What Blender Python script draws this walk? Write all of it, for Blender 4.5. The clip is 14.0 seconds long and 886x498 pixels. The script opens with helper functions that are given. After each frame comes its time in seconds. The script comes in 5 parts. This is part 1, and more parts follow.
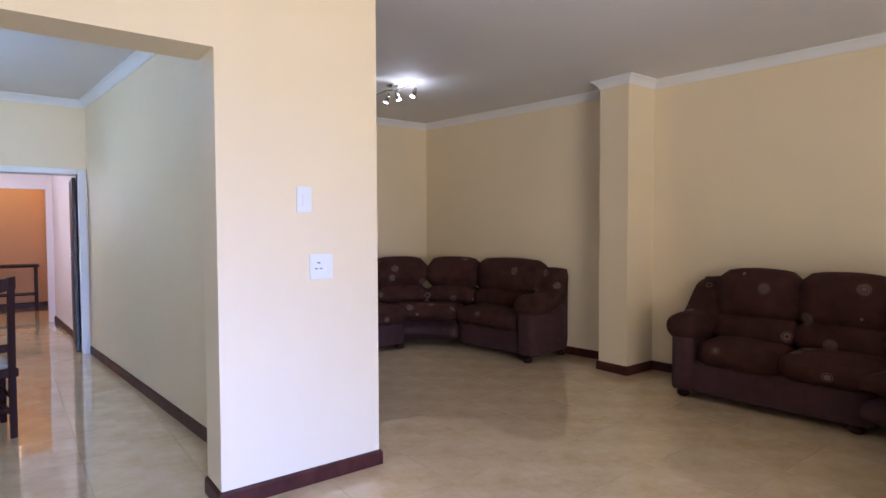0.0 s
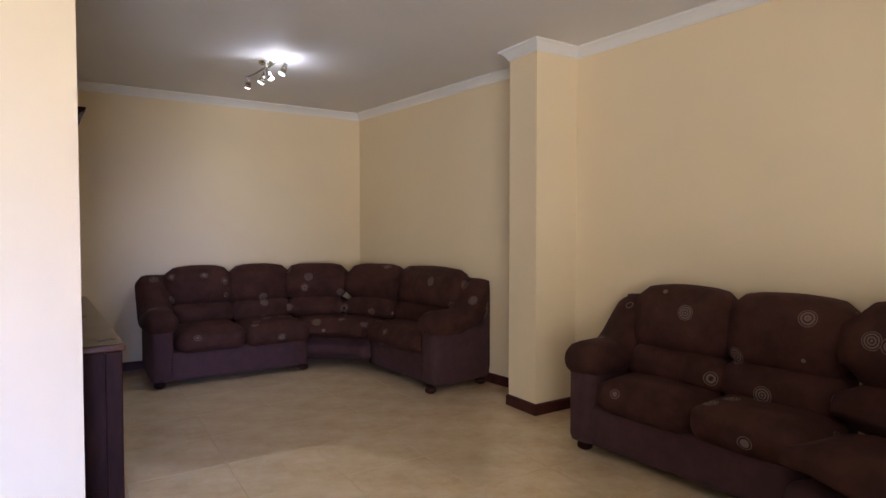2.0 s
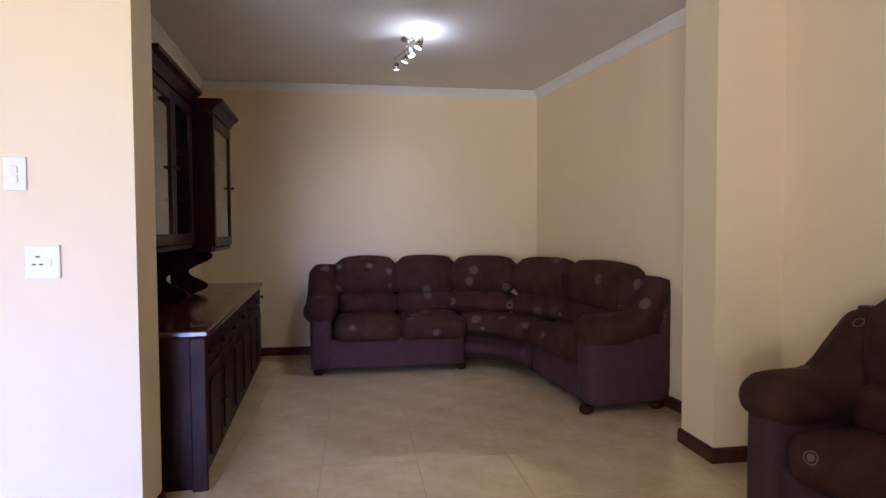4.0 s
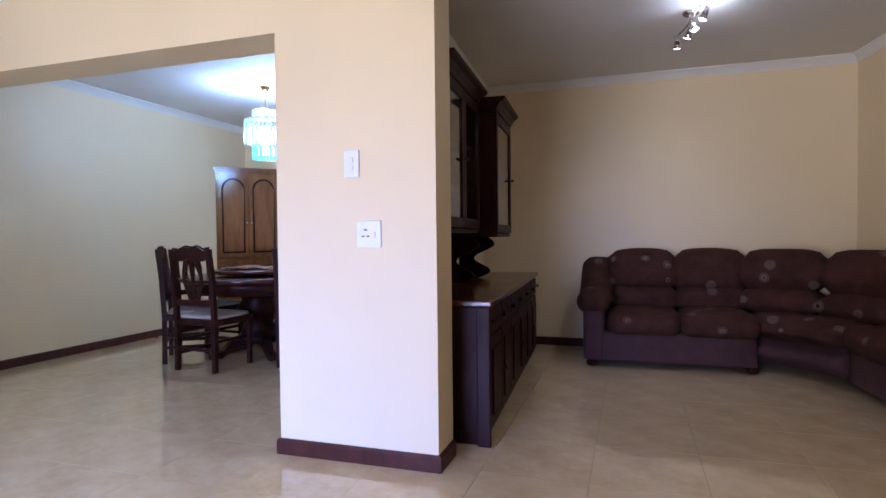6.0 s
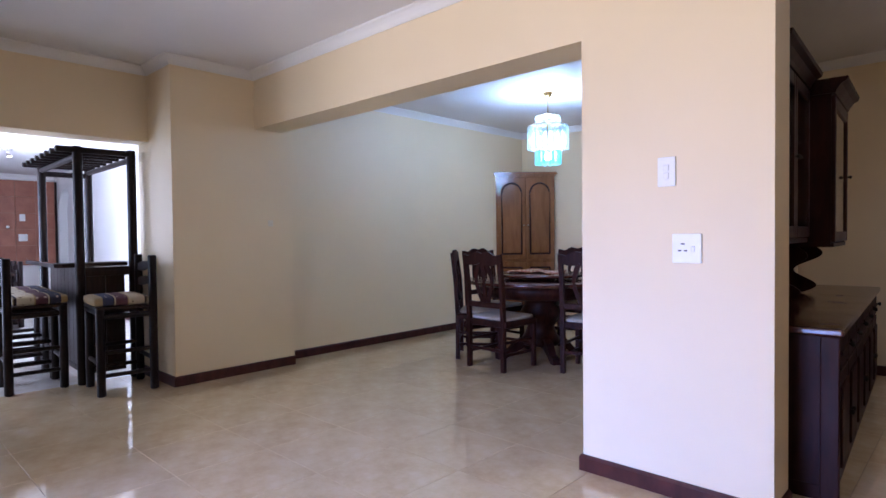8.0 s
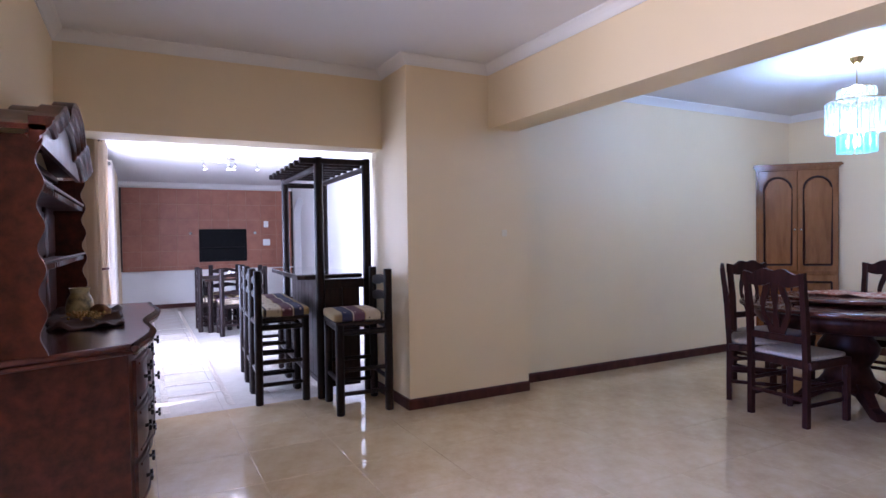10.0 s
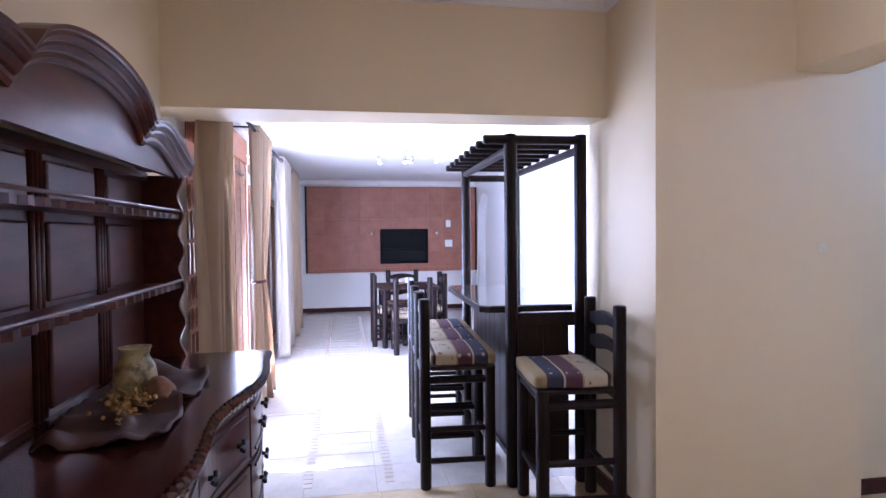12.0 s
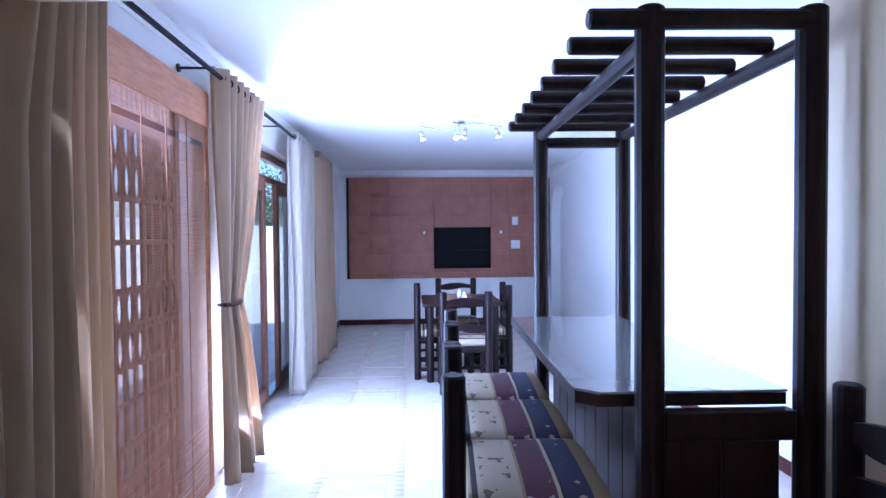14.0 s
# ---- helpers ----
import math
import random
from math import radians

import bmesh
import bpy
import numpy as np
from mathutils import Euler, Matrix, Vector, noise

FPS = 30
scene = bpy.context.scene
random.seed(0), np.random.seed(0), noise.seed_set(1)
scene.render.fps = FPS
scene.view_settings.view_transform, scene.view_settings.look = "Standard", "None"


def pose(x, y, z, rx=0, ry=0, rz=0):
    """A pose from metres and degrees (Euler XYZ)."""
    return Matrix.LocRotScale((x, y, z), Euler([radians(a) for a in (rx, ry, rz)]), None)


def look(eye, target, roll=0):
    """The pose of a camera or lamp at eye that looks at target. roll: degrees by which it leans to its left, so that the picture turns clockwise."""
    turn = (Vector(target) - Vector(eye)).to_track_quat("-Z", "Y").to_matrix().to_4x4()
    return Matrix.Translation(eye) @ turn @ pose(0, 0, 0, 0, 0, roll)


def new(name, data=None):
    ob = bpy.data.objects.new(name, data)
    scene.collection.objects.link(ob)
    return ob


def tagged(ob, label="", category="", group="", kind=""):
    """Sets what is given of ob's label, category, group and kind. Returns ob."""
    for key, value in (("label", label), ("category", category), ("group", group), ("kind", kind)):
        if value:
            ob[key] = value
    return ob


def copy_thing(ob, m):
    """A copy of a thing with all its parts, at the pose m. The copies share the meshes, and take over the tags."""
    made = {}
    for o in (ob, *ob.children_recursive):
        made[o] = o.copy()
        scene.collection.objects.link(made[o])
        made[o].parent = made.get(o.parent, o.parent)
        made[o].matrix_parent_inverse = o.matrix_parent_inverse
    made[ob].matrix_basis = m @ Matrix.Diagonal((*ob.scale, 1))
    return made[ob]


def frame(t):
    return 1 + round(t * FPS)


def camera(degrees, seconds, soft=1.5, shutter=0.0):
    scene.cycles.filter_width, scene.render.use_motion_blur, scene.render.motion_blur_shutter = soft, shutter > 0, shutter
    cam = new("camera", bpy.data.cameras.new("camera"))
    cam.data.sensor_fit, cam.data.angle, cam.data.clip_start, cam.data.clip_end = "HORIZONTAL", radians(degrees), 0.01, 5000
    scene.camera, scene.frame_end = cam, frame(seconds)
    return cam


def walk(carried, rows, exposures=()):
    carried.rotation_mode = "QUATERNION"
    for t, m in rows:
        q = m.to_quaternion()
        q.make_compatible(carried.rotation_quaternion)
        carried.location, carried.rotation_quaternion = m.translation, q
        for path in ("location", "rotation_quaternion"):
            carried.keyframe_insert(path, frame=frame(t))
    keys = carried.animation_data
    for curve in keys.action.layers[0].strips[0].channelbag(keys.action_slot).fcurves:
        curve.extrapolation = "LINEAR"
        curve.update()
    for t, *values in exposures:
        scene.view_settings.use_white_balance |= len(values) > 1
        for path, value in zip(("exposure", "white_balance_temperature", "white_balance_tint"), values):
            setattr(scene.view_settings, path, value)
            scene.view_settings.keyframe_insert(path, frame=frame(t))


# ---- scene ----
cam = camera(75.3, 14.0)
PATH = [
    (0, (0.543, 0.086, 1.325), (1.755, 1.675, 1.248), -0.2),
    (0.5, (0.951, 0.005, 1.316), (2.181, 1.581, 1.238), -0.1),
    (1, (1.338, -0.045, 1.33), (2.569, 1.529, 1.248), -0.0),
    (1.5, (1.767, -0.015, 1.347), (2.953, 1.594, 1.262), 0.1),
    (2, (2.179, 0.047, 1.315), (3.247, 1.736, 1.251), -0.0),
    (2.2, (2.313, 0.064, 1.303), (3.334, 1.782, 1.245), -0.2),
    (4.3, (3.074, 0.399, 1.221), (3.215, 2.392, 1.149), -0.1),
    (4.5, (3.064, 0.402, 1.192), (3.103, 2.401, 1.126), -0.0),
    (5, (3.097, 0.366, 1.136), (2.901, 2.356, 1.087), -0.4),
    (5.5, (3.079, 0.336, 1.107), (2.669, 2.293, 1.064), -0.4),
    (6, (3.04, 0.299, 1.105), (2.418, 2.199, 1.063), -0.6),
    (6.5, (2.993, 0.268, 1.106), (2.193, 2.101, 1.064), -0.6),
    (7, (2.955, 0.265, 1.131), (1.958, 1.998, 1.08), -0.7),
    (7.5, (2.879, 0.247, 1.148), (1.699, 1.861, 1.103), -0.4),
    (8, (2.79, 0.257, 1.189), (1.417, 1.711, 1.143), -0.6),
    (8.5, (2.66, 0.277, 1.207), (1.125, 1.557, 1.163), -0.6),
    (9, (2.513, 0.286, 1.225), (0.875, 1.432, 1.181), -0.6),
    (9.2, (2.433, 0.288, 1.231), (0.77, 1.399, 1.19), -0.7),
    (11.4, (0.937, 0.584, 1.4), (-0.996, 1.094, 1.344), -0.5),
    (12, (0.481, 0.72, 1.402), (-1.49, 1.058, 1.351), -0.6),
    (12.6, (-0.012, 0.864, 1.407), (-1.997, 1.101, 1.349), -0.8),
    (13, (-0.382, 0.95, 1.406), (-2.373, 1.13, 1.351), -0.5),
    (13.5, (-0.763, 0.967, 1.396), (-2.758, 1.1, 1.343), -0.5),
    (14, (-1.195, 1.046, 1.402), (-3.192, 1.15, 1.351), -0.5),
]
EXPO = [(0.0, 0.6, 5700, 12), (1.0, 0.65, 5850, 13), (2.0, 0.75, 6000, 12), (4.5, 0.82, 5650, 14), (5.5, 0.66, 5550, 15), (7.5, 0.56, 5600, 18), (9.0, 0.42, 5650, 24), (11.5, 1.06, 5450, 27), (12.5, 0.84, 5250, 25), (14.0, 0.42, 4600, 20)]
walk(cam, [(t, look(eye, target, roll)) for t, eye, target, roll in PATH], EXPO)

# ---- world, sun, large lights ----
world = bpy.data.worlds.new("world")
scene.world = world
world.use_nodes = True
wn = world.node_tree.nodes
sky = wn.new("ShaderNodeTexSky")
sky.sky_type, sky.sun_disc = "NISHITA", False
SUN_EL, SUN_AZ = radians(65), radians(15)
sky.sun_elevation, sky.sun_rotation = SUN_EL, SUN_AZ
world.node_tree.links.new(sky.outputs[0], wn["Background"].inputs[0])
wn["Background"].inputs[1].default_value = 0.15
sun = new("sun", bpy.data.lights.new("sun", "SUN"))
sun.data.energy, sun.data.angle, sun.data.color = 5.0, radians(0.5), (1.0, 0.96, 0.9)
sun_from = Vector((math.sin(SUN_AZ) * math.cos(SUN_EL), math.cos(SUN_AZ) * math.cos(SUN_EL), math.sin(SUN_EL)))
sun.matrix_world = look(sun_from * 30, (0, 0, 0))


def area(name, at, target, w, h, watts, colour):
    ob = new(name, bpy.data.lights.new(name, "AREA"))
    ob.data.shape, ob.data.size, ob.data.size_y, ob.data.energy, ob.data.color = "RECTANGLE", w, h, watts, colour
    ob.matrix_world = look(at, target)
    return ob


# daylight in the openings: the lounge windows behind the walk, the patio door and window
area("window_sky_light", (0.95, -3.33, 1.05), (0.95, -0.35, 0.0), 2.3, 1.9, 46, (0.22, 0.38, 1.0)).data.spread = radians(54)
area("window_ground_light", (0.95, -3.35, 1.05), (1.6, 0, 2.85), 2.3, 1.9, 71, (0.88, 0.81, 0.74)).data.spread = radians(112)
area("patio_door_light", (-5.05, -0.12, 1.15), (-5.05, 3, 1.2), 1.1, 2.0, 150, (0.70, 0.79, 1.0))
area("terrace_bounce_light", (-5.05, -0.10, 0.45), (-4.9, 1.6, 2.4), 1.1, 0.7, 50, (0.80, 0.85, 1.0)).data.spread = radians(88)
area("patio_window_light", (-3.4, -0.036, 1.2), (-3.4, 3, 1.3), 1.0, 1.8, 38, (0.70, 0.82, 1.0))


def bulb(name, at, watts, colour, r=0.03):
    ob = new(name, bpy.data.lights.new(name, "POINT"))
    ob.data.energy, ob.data.color, ob.data.shadow_soft_size = watts, colour, r
    ob.location = at
    return ob


# ---- materials ----
def node_mat(name, rough=0.5, metal=0.0):
    m = bpy.data.materials.new(name)
    m.use_nodes = True
    b = m.node_tree.nodes["Principled BSDF"]
    b.inputs["Roughness"].default_value, b.inputs["Metallic"].default_value = rough, metal
    return m, m.node_tree, b


def ramp(nt, fac, stops):
    r = nt.nodes.new("ShaderNodeValToRGB")
    el = r.color_ramp.elements
    while len(el) < len(stops):
        el.new(0.5)
    for e, (p, c) in zip(el, stops):
        e.position, e.color = p, (*c, 1)
    nt.links.new(fac, r.inputs[0])
    return r.outputs[0]


def noise_tex(nt, scale, detail=4, rough=0.55, stretch=None, space="Object"):
    co = nt.nodes.new("ShaderNodeTexCoord")
    out = co.outputs[space]
    if stretch:
        mp = nt.nodes.new("ShaderNodeMapping")
        mp.inputs["Scale"].default_value = stretch
        nt.links.new(out, mp.inputs[0])
        out = mp.outputs[0]
    n = nt.nodes.new("ShaderNodeTexNoise")
    n.inputs["Scale"].default_value, n.inputs["Detail"].default_value, n.inputs["Roughness"].default_value = scale, detail, rough
    nt.links.new(out, n.inputs["Vector"])
    return n.outputs["Fac"]


def bump(nt, b, height, strength, distance=0.002):
    u = nt.nodes.new("ShaderNodeBump")
    u.inputs["Strength"].default_value, u.inputs["Distance"].default_value = strength, distance
    nt.links.new(height, u.inputs["Height"])
    nt.links.new(u.outputs[0], b.inputs["Normal"])


def rough_from(nt, b, fac, lo, hi):
    r = nt.nodes.new("ShaderNodeMapRange")
    r.inputs["To Min"].default_value, r.inputs["To Max"].default_value = lo, hi
    nt.links.new(fac, r.inputs["Value"])
    nt.links.new(r.outputs[0], b.inputs["Roughness"])


def mixed(a, b, f):
    return tuple(x * (1 - f) + y * f for x, y in zip(a, b))


def paint(name, c, rough=0.55, vary=0.06, grain=0.15):
    m, nt, b = node_mat(name, rough)
    big = noise_tex(nt, 0.9, 5)
    nt.links.new(ramp(nt, big, [(0.3, mixed(c, (0, 0, 0), vary)), (0.7, c)]), b.inputs["Base Color"])
    bump(nt, b, noise_tex(nt, 140, 3), grain)
    rough_from(nt, b, noise_tex(nt, 3, 3), rough - 0.06, rough + 0.08)
    return m


def wood(name, dark, light, rough=0.3, stretch=(3, 3, 26), grain=0.12, coat=0.0, spec=0.5):
    m, nt, b = node_mat(name, rough)
    f = noise_tex(nt, 2.2, 7, 0.62, stretch)
    nt.links.new(ramp(nt, f, [(0.32, dark), (0.55, mixed(dark, light, 0.55)), (0.75, light)]), b.inputs["Base Color"])
    bump(nt, b, noise_tex(nt, 9, 5, 0.6, stretch), grain, 0.001)
    rough_from(nt, b, noise_tex(nt, 5, 3), rough - 0.07, rough + 0.12)
    b.inputs["Coat Weight"].default_value = coat
    b.inputs["Specular IOR Level"].default_value = spec
    b.inputs["Coat Roughness"].default_value = 0.12
    return m


def plain(name, c, rough=0.4, metal=0.0, vary=0.12, scale=30):
    m, nt, b = node_mat(name, rough, metal)
    nt.links.new(ramp(nt, noise_tex(nt, scale, 3), [(0.3, mixed(c, (0, 0, 0), vary)), (0.7, c)]), b.inputs["Base Color"])
    rough_from(nt, b, noise_tex(nt, scale * 0.5, 3), max(rough - 0.05, 0.02), rough + 0.08)
    return m


def glow(name, c, strength):
    m, nt, b = node_mat(name, 0.4)
    b.inputs["Base Color"].default_value = (*c, 1)
    b.inputs["Emission Color"].default_value = (*c, 1)
    b.inputs["Emission Strength"].default_value = strength
    return m


CREAM = paint("cream_wall_paint", (0.84, 0.69, 0.45), 0.5)
WHITE_WALL = paint("white_wall_paint", (0.80, 0.79, 0.76), 0.55)
CEIL = paint("ceiling_paint", (0.78, 0.76, 0.74), 0.7)
CORNICE = paint("cornice_paint", (0.82, 0.80, 0.76), 0.5)
PINK = paint("corridor_paint", (0.78, 0.66, 0.62), 0.5)
ORANGE = paint("ochre_wall_paint", (0.70, 0.38, 0.16), 0.5)
BASE_WOOD = wood("baseboard_wood", (0.040, 0.011, 0.009), (0.090, 0.026, 0.019), 0.38, (6, 6, 2), spec=0.2)
MAHOGANY = wood("mahogany", (0.015, 0.005, 0.004), (0.044, 0.013, 0.009), 0.40, (9, 9, 1.6), spec=0.1)
MAHOGANY_X = wood("mahogany_top", (0.035, 0.010, 0.007), (0.115, 0.032, 0.018), 0.22, (3, 14, 14), coat=0.4)
OAK = wood("glossy_oak", (0.15, 0.054, 0.017), (0.25, 0.10, 0.035), 0.16, (5, 5, 0.9), coat=0.5)
DARK_POLE = wood("dark_stained_pole", (0.006, 0.0035, 0.004), (0.022, 0.010, 0.008), 0.38, (18, 18, 2.5), spec=0.2)
DARK_PANEL = wood("dark_stained_board", (0.010, 0.005, 0.004), (0.036, 0.016, 0.010), 0.36, (14, 14, 1.5), spec=0.3)

MAHOGANY_RED = wood("red_mahogany", (0.030, 0.007, 0.004), (0.105, 0.024, 0.012), 0.30, (2.5, 9, 9), coat=0.10, spec=0.28)
MAHOGANY_POLISH = wood("polished_mahogany", (0.028, 0.006, 0.004), (0.085, 0.019, 0.010), 0.20, (2.5, 9, 9), grain=0.03, coat=0.35, spec=0.4)


def tile_mat(name, a, b_, c, rough):
    m, nt, b = node_mat(name, rough)
    f = noise_tex(nt, 5.0, 8, 0.68, space="Object")
    info = nt.nodes.new("ShaderNodeObjectInfo")
    mix = nt.nodes.new("ShaderNodeMix")
    mix.data_type = "RGBA"
    nt.links.new(ramp(nt, f, [(0.3, a), (0.5, b_), (0.72, c)]), mix.inputs["A"])
    mix.inputs["B"].default_value = (*mixed(b_, c, 0.5), 1)
    mul = nt.nodes.new("ShaderNodeMath")
    mul.operation, mul.inputs[1].default_value = "MULTIPLY", 0.3
    nt.links.new(info.outputs["Random"], mul.inputs[0])
    nt.links.new(mul.outputs[0], mix.inputs["Factor"])
    nt.links.new(mix.outputs["Result"], b.inputs["Base Color"])
    rough_from(nt, b, noise_tex(nt, 7, 5), rough - 0.03, rough + 0.08)
    bump(nt, b, noise_tex(nt, 6, 4), 0.025, 0.003)
    return m


FLOOR_TILE = tile_mat("beige_floor_tile", (0.56, 0.41, 0.22), (0.68, 0.52, 0.31), (0.77, 0.63, 0.41), 0.04)
PATIO_TILE = tile_mat("pale_floor_tile", (0.52, 0.46, 0.40), (0.62, 0.57, 0.51), (0.70, 0.66, 0.60), 0.16)
FLOOR_TILE.node_tree.nodes["Principled BSDF"].inputs["Coat Weight"].default_value = 0.6
FLOOR_TILE.node_tree.nodes["Principled BSDF"].inputs["Coat Roughness"].default_value = 0.02
GROUT = plain("grout", (0.36, 0.28, 0.19), 0.8)
TERRACOTTA = tile_mat("terracotta_tile", (0.24, 0.085, 0.05), (0.32, 0.12, 0.07), (0.38, 0.15, 0.09), 0.35)
TERRA_GROUT = plain("terracotta_grout", (0.42, 0.24, 0.16), 0.85)
BLACK = plain("soot_black_steel", (0.006, 0.006, 0.007), 0.65)
BLACK.node_tree.nodes["Principled BSDF"].inputs["Specular IOR Level"].default_value = 0.15
WHITE_PLASTIC = plain("white_plastic", (0.82, 0.82, 0.80), 0.3, vary=0.04)
DARK_SLOT = plain("socket_slot", (0.02, 0.02, 0.02), 0.6)
STEEL = plain("brushed_steel", (0.55, 0.53, 0.50), 0.25, 1.0)
IRON = plain("dark_iron", (0.03, 0.028, 0.027), 0.4, 0.7)

# ---- mesh helpers ----
def part(name, bm, material, parent=None, label="", smooth=False):
    """Link a bmesh as one mesh object, as a part of parent if given."""
    me = bpy.data.meshes.new(name)
    bmesh.ops.recalc_face_normals(bm, faces=bm.faces)
    bm.to_mesh(me)
    bm.free()
    me.materials.append(material)
    if smooth:
        for p in me.polygons:
            p.use_smooth = True
    ob = new(name, me)
    if parent is not None:
        ob.parent = parent
    if label:
        ob["label"] = label
    return ob


def thing(name, at, label, category, group="", turn=0.0):
    ob = new(name)
    ob.empty_display_size = 0.1
    ob.location, ob.rotation_euler = at, (0, 0, radians(turn))
    return tagged(ob, label, category, group)


def box(bm, lo, hi, bevel=0.0, seg=1):
    lo, hi = Vector(lo), Vector(hi)
    r = bmesh.ops.create_cube(bm, size=1.0, matrix=Matrix.LocRotScale((lo + hi) / 2, None, hi - lo))
    if bevel:
        edges = list({e for v in r["verts"] for e in v.link_edges})
        bmesh.ops.bevel(bm, geom=edges, offset=bevel, segments=seg, affect="EDGES", profile=0.5)
    return r


def boxes(*items):
    bm = bmesh.new()
    for it in items:
        box(bm, *it)
    return bm


def rod(bm, a, b, r0, r1=None, n=14):
    a, b = Vector(a), Vector(b)
    d = b - a
    q = d.to_track_quat("Z", "Y")
    bmesh.ops.create_cone(bm, cap_ends=True, segments=n, radius1=r0, radius2=r0 if r1 is None else r1, depth=d.length,
                          matrix=Matrix.LocRotScale((a + b) / 2, q, None))


def log(bm, a, b, r, n=14, chamfer=0.006):
    """A turned pole with chamfered ends and a slight unevenness."""
    a, b = Vector(a), Vector(b)
    d = (b - a).normalized()
    q = d.to_track_quat("Z", "Y").to_matrix()
    length = (b - a).length
    rings = []
    for i, (s, k) in enumerate([(0, 1 - chamfer / r), (chamfer, 1), (length * 0.35, 1.02), (length * 0.7, 0.985), (length - chamfer, 1), (length, 1 - chamfer / r)]):
        rings.append([bm.verts.new(a + q @ Vector((math.cos(2 * math.pi * j / n) * r * k, math.sin(2 * math.pi * j / n) * r * k, s))) for j in range(n)])
    for u, v in zip(rings, rings[1:]):
        for j in range(n):
            bm.faces.new((u[j], u[(j + 1) % n], v[(j + 1) % n], v[j]))
    bm.faces.new(rings[0][::-1])
    bm.faces.new(rings[-1])


def lathe(bm, profile, n=24, at=(0, 0, 0)):
    at = Vector(at)
    rings = [[bm.verts.new(at + Vector((r * math.cos(2 * math.pi * j / n), r * math.sin(2 * math.pi * j / n), z))) for j in range(n)] for r, z in profile]
    for u, v in zip(rings, rings[1:]):
        for j in range(n):
            bm.faces.new((u[j], u[(j + 1) % n], v[(j + 1) % n], v[j]))
    bm.faces.new(rings[0][::-1])
    bm.faces.new(rings[-1])


def extrude_outline(bm, pts, vec):
    """A prism from a flat outline (3D points) pushed along vec."""
    vec = Vector(vec)
    a = [bm.verts.new(Vector(p)) for p in pts]
    b = [bm.verts.new(Vector(p) + vec) for p in pts]
    n = len(a)
    bm.faces.new(a)
    bm.faces.new(b[::-1])
    for i in range(n):
        bm.faces.new((a[i], b[i], b[(i + 1) % n], a[(i + 1) % n]))


def run_profile(bm, a, b, inward, profile, mitre=(0, 0)):
    """A moulding along a wall from a to b; profile points are (out from the wall, height). mitre: 1 at an outer corner, -1 at an inner one."""
    a, b, inward = Vector((*a, 0)), Vector((*b, 0)), Vector((*inward, 0))
    d = (b - a).normalized()
    p = [bm.verts.new(a - d * o * mitre[0] + inward * o + Vector((0, 0, z))) for o, z in profile]
    q = [bm.verts.new(b + d * o * mitre[1] + inward * o + Vector((0, 0, z))) for o, z in profile]
    n = len(p)
    bm.faces.new(p)
    bm.faces.new(q[::-1])
    for i in range(n):
        bm.faces.new((p[i], q[i], q[(i + 1) % n], p[(i + 1) % n]))


# ---- the plan ----
CEIL_Z, PATIO_Z = 2.645, 2.40
N_Y = 6.16
STUB_W, STUB_E, STUB_Y = 1.322, 2.18, 2.83
BEAM_Z, HEAD_Z = 2.15, 2.015
PIER_X, PIER_Y, HEAD_X, HEAD_B = -1.92, 2.11, -2.41, -2.64
DW_X, DN_Y = -2.12, 7.15
S_Y, FAR_X, PN_Y = -0.12, -10.2, 3.2


def east(y):
    """The east wall stands out of square, more so in the alcove."""
    return 5.29 - (y - 3.12) * (0.125 if y > 3.12 else 0.08)


def dining_east(y):
    return 1.50 - (y - 3.92) * 0.08


def lounge_west(y):
    return 1.76 - (y - 3.06) * 0.06


E_X = east(-3.6)


def structure(name, bm, mat, label, category="wall"):
    return tagged(part(name, bm, mat), label, category, kind="structure")


bm = bmesh.new()
extrude_outline(bm, [(east(-3.6), -3.6, 0), (east(3.12), 3.12, 0), (east(N_Y), N_Y, 0), (east(N_Y) + 0.25, N_Y + 0.2, 0), (east(-3.6) + 0.25, -3.6, 0)], (0, 0, 2.8))
structure("wall_east", bm, CREAM, "plain cream painted plaster wall behind the sofas")
structure("wall_north", boxes(((1.45, N_Y, 0), (east(N_Y), N_Y + 0.2, 2.8))), CREAM, "plain cream painted plaster wall of the lounge alcove")
bm = boxes(((STUB_W, STUB_Y, 0), (STUB_E, 3.06, 2.8)))
extrude_outline(bm, [(dining_east(3.06), 3.06, 0), (dining_east(DN_Y), DN_Y, 0), (lounge_west(DN_Y), DN_Y, 0), (lounge_west(3.06), 3.06, 0)], (0, 0, 2.8))
structure("wall_partition", bm, CREAM,
          "cream painted wall between dining room and lounge")
structure("beam_dining", boxes(((PIER_X, STUB_Y, BEAM_Z), (STUB_W, 3.10, 2.8))), CREAM, "cream painted beam over the dining room opening", "beam")
structure("wall_pier", boxes(((HEAD_B, PIER_Y, 0), (PIER_X, 3.2, 2.8))), CREAM, "cream painted pier between dining room and patio room")
bm = bmesh.new()
extrude_outline(bm, [(HEAD_X, S_Y - 0.2, HEAD_Z), (HEAD_X, PIER_Y, HEAD_Z), (HEAD_B, PIER_Y, HEAD_Z), (HEAD_B - 0.14, S_Y - 0.2, HEAD_Z)], (0, 0, 2.8 - HEAD_Z))
structure("beam_patio", bm, CREAM, "cream painted header over the patio room opening", "beam")
structure("column", boxes(((4.90, 3.12, 0), (east(3.42) + 0.06, 3.42, CEIL_Z))), CREAM, "cream painted square column against the wall", "column")
structure("wall_dining_west", boxes(((DW_X - 0.2, 3.2, 0), (DW_X, DN_Y + 0.2, 2.8))), CREAM, "cream painted dining room wall")
